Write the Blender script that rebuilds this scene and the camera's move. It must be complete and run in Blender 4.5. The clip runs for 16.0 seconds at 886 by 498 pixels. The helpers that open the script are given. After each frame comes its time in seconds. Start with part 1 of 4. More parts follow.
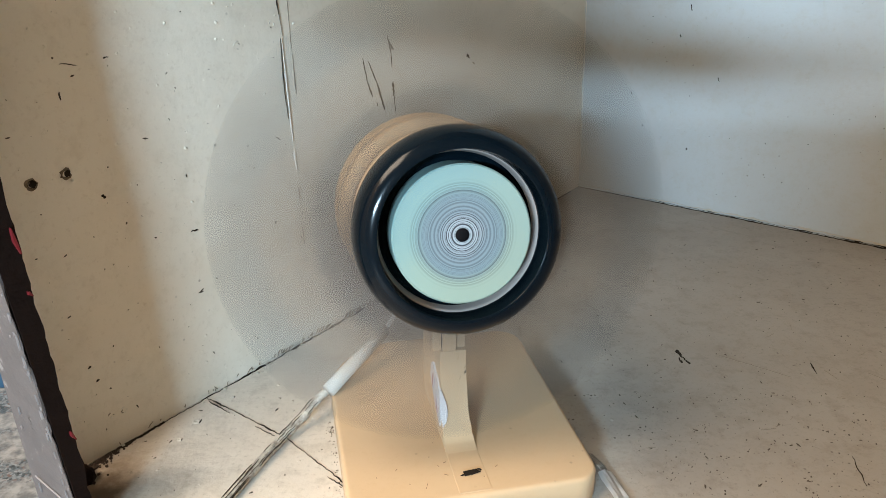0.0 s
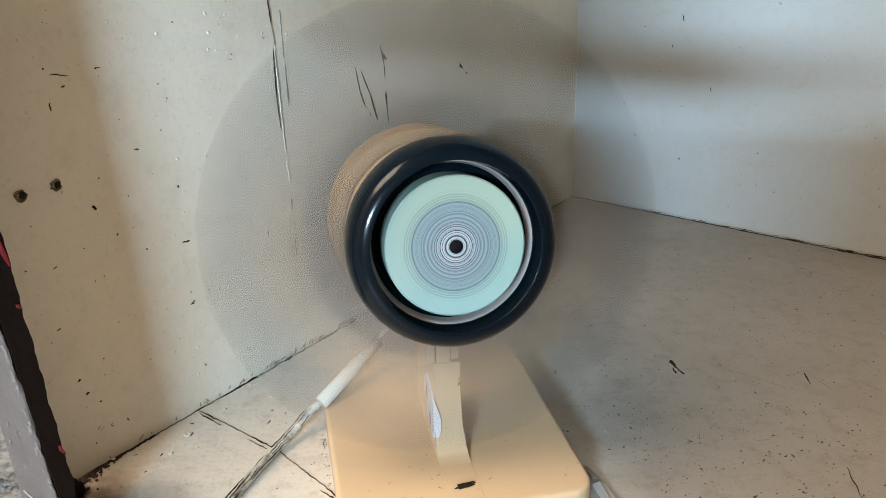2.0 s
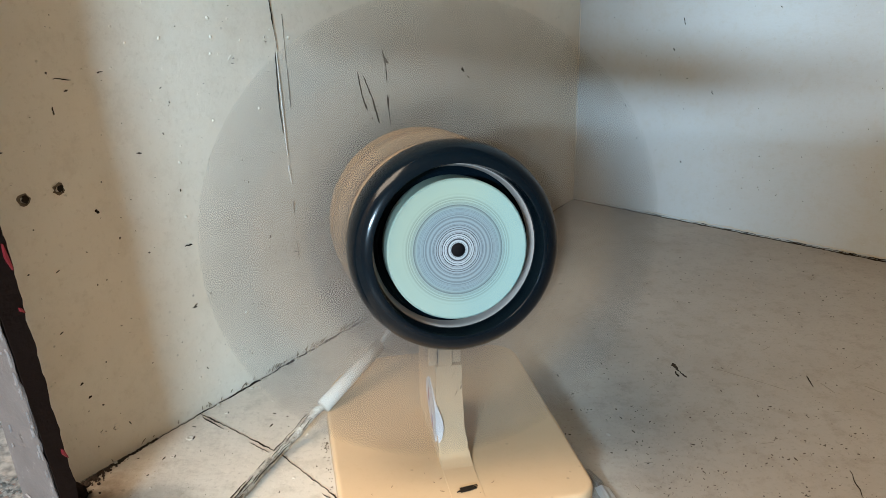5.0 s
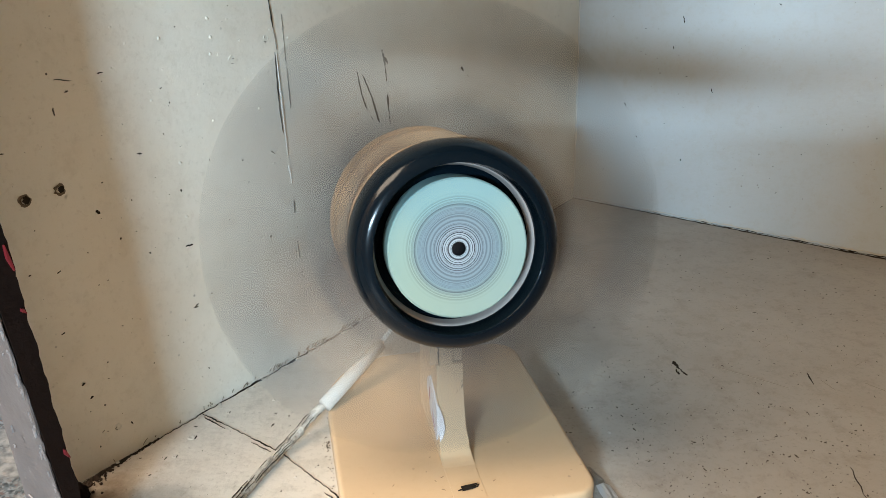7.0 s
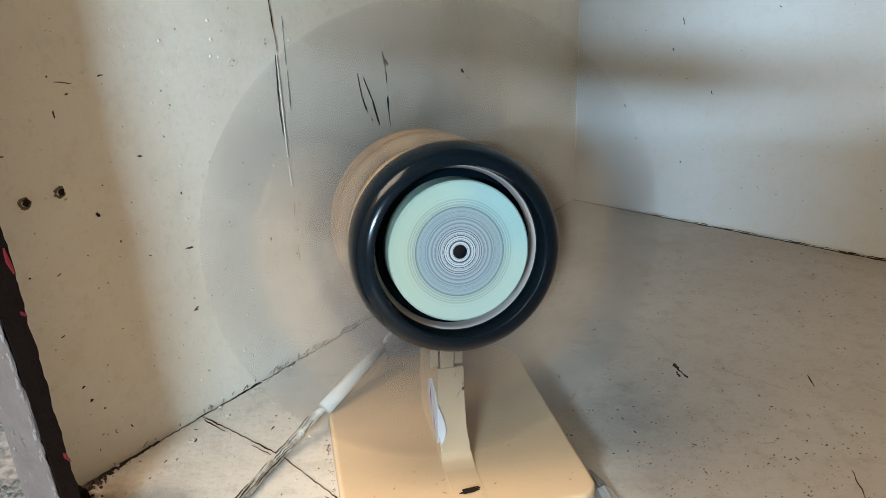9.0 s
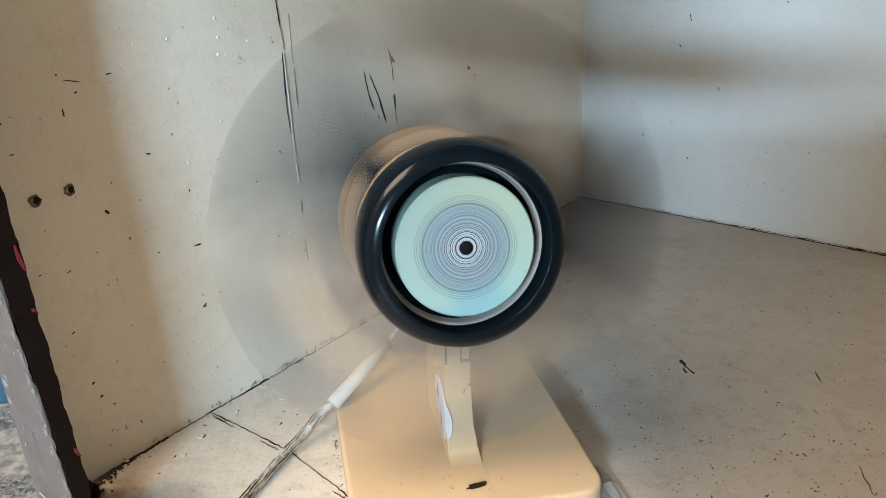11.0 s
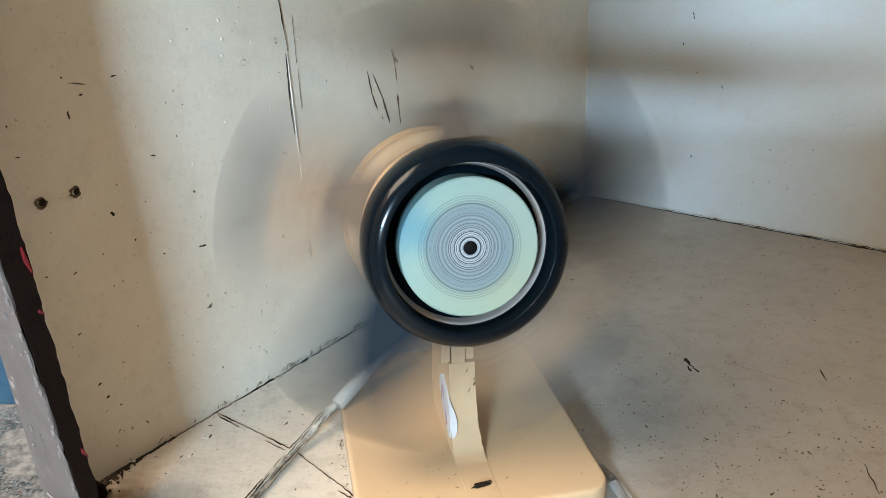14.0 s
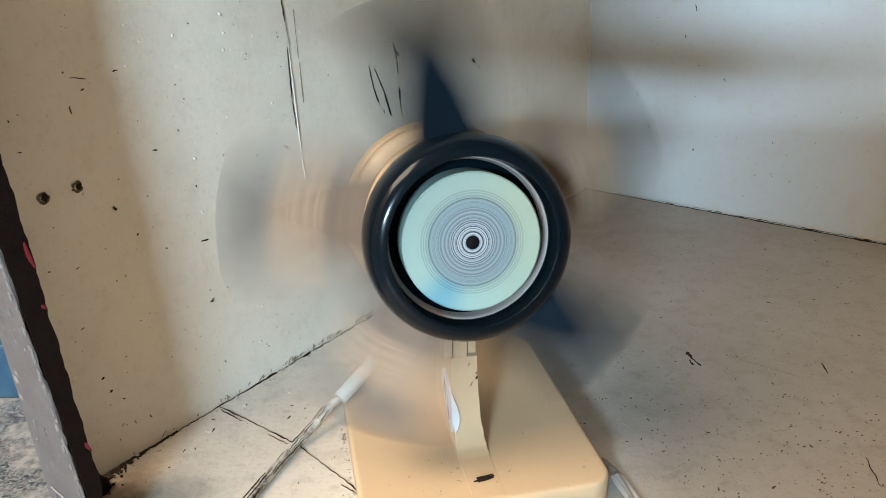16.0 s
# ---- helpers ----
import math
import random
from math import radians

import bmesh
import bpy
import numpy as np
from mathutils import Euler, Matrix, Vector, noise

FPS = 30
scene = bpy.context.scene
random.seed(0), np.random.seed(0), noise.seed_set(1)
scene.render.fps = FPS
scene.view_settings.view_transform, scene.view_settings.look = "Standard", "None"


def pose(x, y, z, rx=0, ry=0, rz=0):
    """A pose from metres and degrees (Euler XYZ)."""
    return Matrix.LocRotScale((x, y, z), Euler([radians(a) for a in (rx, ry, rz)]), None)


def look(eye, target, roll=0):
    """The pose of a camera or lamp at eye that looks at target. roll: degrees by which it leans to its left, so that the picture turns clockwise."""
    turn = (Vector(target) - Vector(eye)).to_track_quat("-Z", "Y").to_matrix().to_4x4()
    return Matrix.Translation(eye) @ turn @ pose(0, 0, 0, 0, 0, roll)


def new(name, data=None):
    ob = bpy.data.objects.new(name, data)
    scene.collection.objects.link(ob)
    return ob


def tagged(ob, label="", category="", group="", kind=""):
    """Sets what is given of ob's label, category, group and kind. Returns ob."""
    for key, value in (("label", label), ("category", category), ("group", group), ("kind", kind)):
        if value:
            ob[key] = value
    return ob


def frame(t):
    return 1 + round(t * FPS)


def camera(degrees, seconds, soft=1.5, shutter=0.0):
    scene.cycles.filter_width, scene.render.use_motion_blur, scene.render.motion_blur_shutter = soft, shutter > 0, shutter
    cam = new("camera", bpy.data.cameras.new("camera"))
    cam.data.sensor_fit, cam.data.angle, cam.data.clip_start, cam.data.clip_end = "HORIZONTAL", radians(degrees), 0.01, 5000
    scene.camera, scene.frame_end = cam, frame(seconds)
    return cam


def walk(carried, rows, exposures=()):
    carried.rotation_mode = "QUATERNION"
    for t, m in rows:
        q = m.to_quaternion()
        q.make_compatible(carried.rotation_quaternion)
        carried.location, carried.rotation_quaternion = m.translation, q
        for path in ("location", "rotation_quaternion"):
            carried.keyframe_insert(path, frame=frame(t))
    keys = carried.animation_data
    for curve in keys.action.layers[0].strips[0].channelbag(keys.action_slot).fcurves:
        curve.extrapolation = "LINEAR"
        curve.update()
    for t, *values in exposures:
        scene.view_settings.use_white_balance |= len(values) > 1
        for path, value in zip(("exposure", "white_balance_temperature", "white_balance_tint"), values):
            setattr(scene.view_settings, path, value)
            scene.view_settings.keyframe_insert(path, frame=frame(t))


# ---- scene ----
# ---- camera ----
cam = camera(60.0, 16.0, soft=0.7, shutter=0.85)
# seconds, x, y, z, yaw, pitch, roll
PATH = [
    (0, 0.0000, -0.0000, 0.4200, 0.00, -23.50, 0.00),
    (0.5, 0.0012, -0.0014, 0.4204, 0.17, -23.63, -0.03),
    (1, 0.0003, 0.0002, 0.4199, -0.11, -23.77, -0.10),
    (1.5, -0.0004, 0.0022, 0.4209, -0.35, -23.50, -0.20),
    (2, -0.0006, 0.0034, 0.4210, -0.53, -22.88, -0.14),
    (2.5, 0.0000, 0.0020, 0.4209, -0.40, -22.80, -0.09),
    (3, -0.0002, 0.0020, 0.4203, -0.50, -22.75, -0.01),
    (3.5, 0.0000, 0.0016, 0.4201, -0.51, -22.77, 0.06),
    (4, -0.0002, 0.0022, 0.4206, -0.41, -22.70, -0.03),
    (6.5, -0.0011, 0.0032, 0.4211, -0.55, -22.60, 0.05),
    (7, -0.0009, 0.0020, 0.4211, -0.51, -22.67, 0.21),
    (7.5, -0.0005, 0.0017, 0.4210, -0.43, -22.65, 0.25),
    (8, -0.0013, 0.0022, 0.4207, -0.55, -22.76, 0.22),
    (8.5, -0.0013, 0.0028, 0.4219, -0.51, -22.73, 0.14),
    (9, -0.0024, 0.0034, 0.4220, -0.59, -22.60, 0.19),
    (11.5, -0.0018, 0.0004, 0.4222, -0.06, -22.82, 0.56),
    (12, -0.0021, 0.0006, 0.4225, -0.10, -22.84, 0.64),
    (12.5, -0.0011, 0.0004, 0.4229, 0.01, -22.72, 0.66),
    (13, -0.0019, 0.0012, 0.4233, -0.17, -22.74, 0.63),
    (13.5, -0.0021, 0.0008, 0.4230, -0.17, -22.73, 0.66),
    (14, -0.0020, -0.0003, 0.4233, 0.03, -22.85, 0.86),
    (14.5, -0.0034, 0.0002, 0.4244, -0.03, -23.06, 0.92),
    (15, -0.0033, -0.0020, 0.4240, 0.36, -23.21, 1.25),
    (15.5, -0.0032, -0.0009, 0.4255, 0.42, -23.38, 1.23),
    (16, -0.0027, 0.0001, 0.4245, 0.09, -23.39, 0.96),
]
walk(cam, [(t, pose(x, y, z, 90 + p, r, w)) for t, x, y, z, w, p, r in PATH], exposures=((0, 0.0), (16, 0.0)))

# ---- world and light ----
world = bpy.data.worlds.new("world")
scene.world = world
world.use_nodes = True
sky = world.node_tree.nodes.new("ShaderNodeTexSky")
sky.sky_type, sky.sun_disc = "NISHITA", False
sky.sun_elevation, sky.sun_rotation = radians(40), radians(200)
world.node_tree.links.new(sky.outputs[0], world.node_tree.nodes["Background"].inputs[0])
world.node_tree.nodes["Background"].inputs[1].default_value = 0.1


def area_lamp(name, eye, target, width, height, watts, colour):
    data = bpy.data.lights.new(name, "AREA")
    data.shape, data.size, data.size_y, data.energy, data.color = "RECTANGLE", width, height, watts, colour
    ob = new(name, data)
    ob.matrix_world = look(eye, target)
    return ob


# bluish daylight in the opening of the wide window behind the viewer; the warm ceiling lamp is an added fill
area_lamp("window_daylight", (-0.84, -2.49, 1.0), (-0.2, 0.8, 0.2), 0.56, 0.10, 162, (0.54, 0.785, 1.0))
area_lamp("warm_fill", (-1.62, -0.35, 2.14), (-1.62, -0.349, 0.0), 1.5, 1.3, 126, (1.0, 0.83, 0.64))


# ---- materials ----


def mat(name, colour, rough=0.5, metal=0.0, spec=0.5):
    m = bpy.data.materials.new(name)
    m.use_nodes = True
    b = m.node_tree.nodes["Principled BSDF"]
    b.inputs["Base Color"].default_value = (*colour, 1)
    b.inputs["Roughness"].default_value, b.inputs["Metallic"].default_value = rough, metal
    b.inputs["Specular IOR Level"].default_value = spec
    return m


def node(m, kind, **inputs):
    n = m.node_tree.nodes.new(kind)
    for k, v in inputs.items():
        n.inputs[k].default_value = v
    return n


def link(m, a, b):
    m.node_tree.links.new(a, b)


def bsdf(m):
    return m.node_tree.nodes["Principled BSDF"]


def ramp(m, source, stops):
    r = m.node_tree.nodes.new("ShaderNodeValToRGB")
    while len(r.color_ramp.elements) < len(stops):
        r.color_ramp.elements.new(0.5)
    for e, (p, c) in zip(r.color_ramp.elements, stops):
        e.position, e.color = p, (*c, 1) if len(c) == 3 else c
    link(m, source, r.inputs[0])
    return r


def mix(m, fac, a, b):
    n = m.node_tree.nodes.new("ShaderNodeMix")
    n.data_type = "RGBA"
    for value, socket in ((fac, n.inputs[0]), (a, n.inputs[6]), (b, n.inputs[7])):
        if isinstance(value, bpy.types.NodeSocket):
            link(m, value, socket)
        elif isinstance(value, (int, float)):
            socket.default_value = value
        else:
            socket.default_value = (*value, 1)
    return n.outputs[2]


def coords(m):
    return m.node_tree.nodes.new("ShaderNodeTexCoord").outputs["Object"]


def noise_tex(m, scale, detail=4, rough=0.6, co=None):
    n = node(m, "ShaderNodeTexNoise", Scale=scale, Detail=detail, Roughness=rough)
    link(m, co or coords(m), n.inputs["Vector"])
    return n.outputs[0]


def bump(m, height, strength, distance):
    n = node(m, "ShaderNodeBump", Strength=strength, Distance=distance)
    link(m, height, n.inputs["Height"])
    link(m, n.outputs[0], bsdf(m).inputs["Normal"])


def painted(name, base, stain, grime, rough, speck=0.5, scuff=0.3, relief=0.34):
    """Old hand-painted plaster: clouds of yellowing, specks of dirt, brush marks."""
    m = mat(name, base, rough, spec=0.22)
    co = coords(m)
    clouds = ramp(m, noise_tex(m, 4.5, 5, 0.62, co), [(0.42, (0, 0, 0)), (0.75, (1, 1, 1))])
    c = mix(m, clouds.outputs[0], base, stain)
    fine = ramp(m, noise_tex(m, 42, 8, 0.78, co), [(0.5, (0, 0, 0)), (0.72, (scuff,) * 3)])
    c = mix(m, fine.outputs[0], c, grime)
    pores = ramp(m, noise_tex(m, 210, 4, 0.7, co), [(0.56, (0, 0, 0)), (0.70, (scuff * 0.8,) * 3)])
    c = mix(m, pores.outputs[0], c, grime)
    v = node(m, "ShaderNodeTexVoronoi", Scale=75.0, Randomness=1.0)
    link(m, co, v.inputs["Vector"])
    patch = ramp(m, noise_tex(m, 9, 3, 0.6, co), [(0.5, (0, 0, 0)), (0.62, (1, 1, 1))])
    dots = ramp(m, v.outputs["Distance"], [(0.06, (speck,) * 3), (0.11, (0, 0, 0))])
    few = m.node_tree.nodes.new("ShaderNodeMath")
    few.operation = "MULTIPLY"
    link(m, dots.outputs[0], few.inputs[0])
    link(m, patch.outputs[0], few.inputs[1])
    c = mix(m, few.outputs[0], c, (0.10, 0.08, 0.055))
    link(m, c, bsdf(m).inputs["Base Color"])
    r = ramp(m, noise_tex(m, 12, 4, 0.6, co), [(0.3, (rough - 0.1,) * 3), (0.7, (rough + 0.12,) * 3)])
    link(m, r.outputs[0], bsdf(m).inputs["Roughness"])
    bump(m, noise_tex(m, 26, 9, 0.68, co), relief, 0.004)
    return m


WALL = painted("wall_paint", (0.76, 0.705, 0.605), (0.69, 0.62, 0.51), (0.48, 0.41, 0.31), 0.5, relief=0.2)
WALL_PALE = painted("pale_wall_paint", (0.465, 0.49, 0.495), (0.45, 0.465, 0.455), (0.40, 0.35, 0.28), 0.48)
FLOOR = painted("ledge_paint", (0.66, 0.595, 0.51), (0.56, 0.49, 0.405), (0.25, 0.2, 0.15), 0.5, 0.85, 0.42)


def shaded_ledge():
    """The ledge's colour is multiplied darker on the far side of the fan to paint in shade, with a ragged border."""
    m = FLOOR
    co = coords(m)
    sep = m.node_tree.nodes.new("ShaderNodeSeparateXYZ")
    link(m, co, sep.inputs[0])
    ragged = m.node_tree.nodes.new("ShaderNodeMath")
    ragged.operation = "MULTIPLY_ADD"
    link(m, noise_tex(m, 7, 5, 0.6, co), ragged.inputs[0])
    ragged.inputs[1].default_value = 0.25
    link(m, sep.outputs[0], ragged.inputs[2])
    shade_zone = ramp(m, ragged.outputs[0], [(0.08, (0, 0, 0)), (0.32, (1, 1, 1))])
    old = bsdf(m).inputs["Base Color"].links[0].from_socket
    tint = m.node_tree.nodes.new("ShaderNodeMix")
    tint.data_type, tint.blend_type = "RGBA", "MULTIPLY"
    link(m, shade_zone.outputs[0], tint.inputs[0])
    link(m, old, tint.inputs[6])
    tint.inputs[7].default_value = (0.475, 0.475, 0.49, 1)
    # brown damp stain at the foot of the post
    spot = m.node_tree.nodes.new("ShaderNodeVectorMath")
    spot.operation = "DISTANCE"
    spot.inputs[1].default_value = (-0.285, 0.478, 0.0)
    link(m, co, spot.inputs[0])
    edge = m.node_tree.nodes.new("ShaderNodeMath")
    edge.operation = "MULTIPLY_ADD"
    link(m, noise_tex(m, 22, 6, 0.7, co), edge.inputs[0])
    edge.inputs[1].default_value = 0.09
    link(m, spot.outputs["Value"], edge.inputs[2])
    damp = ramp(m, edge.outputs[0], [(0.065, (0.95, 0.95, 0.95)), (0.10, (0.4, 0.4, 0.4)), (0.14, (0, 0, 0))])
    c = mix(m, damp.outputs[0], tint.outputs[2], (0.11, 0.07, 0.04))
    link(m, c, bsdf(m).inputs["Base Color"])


shaded_ledge()
PLASTIC = painted("cream_plastic", (0.58, 0.41, 0.25), (0.54, 0.38, 0.225), (0.50, 0.34, 0.19), 0.36, 0.35, 0.3, 0.10)
CRACK = mat("dirt_and_recess_shade", (0.022, 0.016, 0.011), 0.95, spec=0.1)
NAVY = mat("navy_plastic", (0.002, 0.005, 0.008), 0.16, spec=0.17)
BLADE = mat("navy_blade", (0.004, 0.011, 0.019), 0.55, spec=0.1)
# colour of the unseen room, picked to warm the light it bounces back
WARM = painted("warm_room_paint", (0.40, 0.275, 0.165), (0.36, 0.245, 0.145), (0.22, 0.14, 0.08), 0.7)


def tan_blade():
    """Navy blade with a wide tan band across its middle."""
    m = mat("banded_blade", (0.02, 0.03, 0.05), 0.55, spec=0.15)
    co = coords(m)
    sep = m.node_tree.nodes.new("ShaderNodeSeparateXYZ")
    link(m, co, sep.inputs[0])
    r = ramp(m, sep.outputs[0], [(0.062, (0.17, 0.125, 0.09)), (0.090, (0.16, 0.12, 0.09)), (0.097, (0.30, 0.215, 0.145)), (0.127, (0.29, 0.21, 0.145)), (0.132, (0.15, 0.13, 0.11)), (0.139, (0.09, 0.09, 0.088))])
    # darker rings in the band
    ring = node(m, "ShaderNodeTexNoise", Scale=260.0, Detail=3.0, Roughness=0.7)
    ring.noise_dimensions = "1D"
    link(m, sep.outputs[0], ring.inputs["W"])
    dark_rings = ramp(m, ring.outputs[0], [(0.40, (0.45, 0.45, 0.45)), (0.60, (0, 0, 0))])
    c = mix(m, dark_rings.outputs[0], r.outputs[0], (0.11, 0.085, 0.07))
    link(m, c, bsdf(m).inputs["Base Color"])
    return m


BANDED = tan_blade()


def label_disc():
    """Printed disc: pale green rim with a blue and a yellow sector, grey-violet middle with fine rings."""
    m = mat("printed_disc", (0.26, 0.395, 0.385), 0.35)
    co = coords(m)
    sep = m.node_tree.nodes.new("ShaderNodeSeparateXYZ")
    link(m, co, sep.inputs[0])
    flat = m.node_tree.nodes.new("ShaderNodeCombineXYZ")
    link(m, sep.outputs[0], flat.inputs[0])
    link(m, sep.outputs[2], flat.inputs[1])
    size = m.node_tree.nodes.new("ShaderNodeVectorMath")
    size.operation = "LENGTH"
    link(m, flat.outputs[0], size.inputs[0])
    rad = m.node_tree.nodes.new("ShaderNodeMath")
    rad.operation = "MULTIPLY"
    rad.inputs[1].default_value = 1 / 0.0465
    link(m, size.outputs["Value"], rad.inputs[0])
    turn = m.node_tree.nodes.new("ShaderNodeMath")
    turn.operation = "ARCTAN2"
    link(m, sep.outputs[2], turn.inputs[0])
    link(m, sep.outputs[0], turn.inputs[1])
    unit = m.node_tree.nodes.new("ShaderNodeMapRange")
    unit.inputs[1].default_value, unit.inputs[2].default_value = -math.pi, math.pi
    link(m, turn.outputs[0], unit.inputs[0])
    rim = ramp(m, unit.outputs[0], [(0.0, (0.252, 0.336, 0.300)), (0.16, (0.252, 0.344, 0.312)), (0.34, (0.262, 0.383, 0.351)), (0.4, (0.058, 0.246, 0.359)),
                                    (0.46, (0.262, 0.391, 0.367)), (0.62, (0.272, 0.365, 0.308)), (0.82, (0.291, 0.348, 0.269)), (1.0, (0.252, 0.336, 0.300))])
    grey = ramp(m, rad.outputs[0], [(0.0, (0.384, 0.435, 0.465)), (0.20, (0.346, 0.400, 0.432)), (0.34, (0.211, 0.270, 0.303)), (0.6, (0.182, 0.252, 0.278))])
    line = node(m, "ShaderNodeTexNoise", Scale=36.0, Detail=2.0, Roughness=0.7)
    line.noise_dimensions = "1D"
    link(m, rad.outputs[0], line.inputs["W"])
    inked = ramp(m, line.outputs[0], [(0.44, (1, 1, 1)), (0.52, (0, 0, 0))])
    fade = ramp(m, rad.outputs[0], [(0.0, (1, 1, 1)), (0.30, (1, 1, 1)), (0.36, (0.5, 0.5, 0.5)), (0.58, (0.38, 0.38, 0.38)), (0.63, (0.7, 0.7, 0.7)), (0.74, (0.22, 0.22, 0.22)), (0.80, (0, 0, 0))])
    both = m.node_tree.nodes.new("ShaderNodeMath")
    both.operation = "MULTIPLY"
    link(m, inked.outputs[0], both.inputs[0])
    link(m, fade.outputs[0], both.inputs[1])
    inside = ramp(m, rad.outputs[0], [(0.57, (1, 1, 1)), (0.70, (0, 0, 0))])
    c = mix(m, inside.outputs[0], rim.outputs[0], grey.outputs[0])
    c = mix(m, both.outputs[0], c, (0.03, 0.035, 0.045))
    link(m, c, bsdf(m).inputs["Base Color"])
    return m


DISC = label_disc()


def post_paint():
    """Chipped grey-brown gloss over dark wood with a few red flecks."""
    m = mat("chipped_post_paint", (0.13, 0.115, 0.115), 0.5)
    co = coords(m)
    wear = ramp(m, noise_tex(m, 30, 6, 0.7, co), [(0.3, (0.092, 0.081, 0.079)), (0.7, (0.130, 0.116, 0.113))])
    chips = ramp(m, noise_tex(m, 85, 7, 0.75, co), [(0.60, (0, 0, 0)), (0.66, (1, 1, 1))])
    bare = ramp(m, noise_tex(m, 60, 5, 0.7, co), [(0.4, (0.035, 0.026, 0.022)), (0.6, (0.34, 0.32, 0.31))])
    c = mix(m, chips.outputs[0], wear.outputs[0], bare.outputs[0])
    link(m, c, bsdf(m).inputs["Base Color"])
    bump(m, noise_tex(m, 40, 8, 0.65, co), 0.4, 0.004)
    return m


POST = post_paint()
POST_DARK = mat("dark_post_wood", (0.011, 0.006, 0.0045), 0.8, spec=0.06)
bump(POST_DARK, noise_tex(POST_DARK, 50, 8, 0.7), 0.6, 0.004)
RED = mat("red_paint_fleck", (0.16, 0.006, 0.010), 0.6)


def terrazzo():
    m = mat("terrazzo", (0.4, 0.4, 0.42), 0.35)
    co = coords(m)
    v = node(m, "ShaderNodeTexVoronoi", Scale=300.0)
    link(m, co, v.inputs["Vector"])
    sep = m.node_tree.nodes.new("ShaderNodeSeparateColor")
    link(m, v.outputs["Color"], sep.inputs[0])
    chips = ramp(m, sep.outputs[0], [(0.0, (0.03, 0.04, 0.045)), (0.35, (0.09, 0.11, 0.125)), (0.6, (0.17, 0.20, 0.22)), (0.8, (0.25, 0.27, 0.285)), (0.98, (0.12, 0.08, 0.075))])
    patch = ramp(m, noise_tex(m, 13, 5, 0.6, co), [(0.46, (0, 0, 0)), (0.53, (1, 1, 1))])
    plain = ramp(m, noise_tex(m, 60, 4, 0.6, co), [(0.38, (0.13, 0.138, 0.145)), (0.62, (0.30, 0.305, 0.305))])
    c = mix(m, patch.outputs[0], chips.outputs[0], plain.outputs[0])
    link(m, c, bsdf(m).inputs["Base Color"])
    return m


TERRAZZO = terrazzo()
WHITE = mat("white_sleeve", (0.60, 0.575, 0.515), 0.5, spec=0.3)
CORD = mat("grimy_cord", (0.42, 0.38, 0.3), 0.6)
grime = ramp(CORD, noise_tex(CORD, 130, 6, 0.75), [(0.34, (0.07, 0.055, 0.04)), (0.44, (0.34, 0.3, 0.25)), (0.6, (0.6, 0.56, 0.48))])
link(CORD, grime.outputs[0], bsdf(CORD).inputs["Base Color"])
bump(CORD, noise_tex(CORD, 160, 5, 0.7), 0.5, 0.003)
STICKER = mat("white_sticker", (0.58, 0.55, 0.54), 0.45)
INK = mat("sticker_ink", (0.28, 0.08, 0.10), 0.5)
BLUE_INK = mat("sticker_blue_ink", (0.12, 0.16, 0.30), 0.5)
PAPER = mat("torn_paper", (0.62, 0.60, 0.58), 0.8)

SCUFF = mat("brown_scuff", (0.26, 0.17, 0.095), 0.8)

# ---- building helpers ----


def mesh_of(name, bm, material, smooth=False):
    me = bpy.data.meshes.new(name)
    bmesh.ops.recalc_face_normals(bm, faces=bm.faces)
    for f in bm.faces:
        f.smooth = smooth
    bm.to_mesh(me)
    bm.free()
    me.materials.append(material)
    return me


def thing(name, bm, material, label, category, kind="", smooth=False):
    return tagged(new(name, mesh_of(name, bm, material, smooth)), label, category, kind=kind)


def part(name, bm, material, parent, label="", smooth=False):
    ob = new(name, mesh_of(name, bm, material, smooth))
    ob.parent = parent
    return tagged(ob, label)


def box(bm, x0, y0, z0, x1, y1, z1, m=None, bevel=0.0):
    r = bmesh.ops.create_cube(bm, size=1)
    bmesh.ops.scale(bm, vec=(x1 - x0, y1 - y0, z1 - z0), verts=r["verts"])
    bmesh.ops.translate(bm, vec=((x0 + x1) / 2, (y0 + y1) / 2, (z0 + z1) / 2), verts=r["verts"])
    if m:
        bmesh.ops.transform(bm, matrix=m, verts=r["verts"])
    if bevel:
        edges = {e for v in r["verts"] for e in v.link_edges}
        bmesh.ops.bevel(bm, geom=list(edges), offset=bevel, segments=3, profile=0.5, affect="EDGES")
    return bm


def lathe(bm, profile, steps=96, m=None):
    """profile: (radius, y) pairs turned about the Y axis."""
    rings = []
    for r, y in profile:
        if r < 1e-6:
            rings.append([bm.verts.new((0, y, 0))])
        else:
            rings.append([bm.verts.new((r * math.cos(2 * math.pi * i / steps), y, r * math.sin(2 * math.pi * i / steps))) for i in range(steps)])
    for a, b in zip(rings, rings[1:]):
        for i in range(steps):
            j = (i + 1) % steps
            if len(a) == 1 and len(b) == 1:
                continue
            if len(a) == 1:
                bm.faces.new((a[0], b[i], b[j]))
            elif len(b) == 1:
                bm.faces.new((a[i], a[j], b[0]))
            else:
                bm.faces.new((a[i], a[j], b[j], b[i]))
    if m:
        bmesh.ops.transform(bm, matrix=m, verts=bm.verts)
    return bm


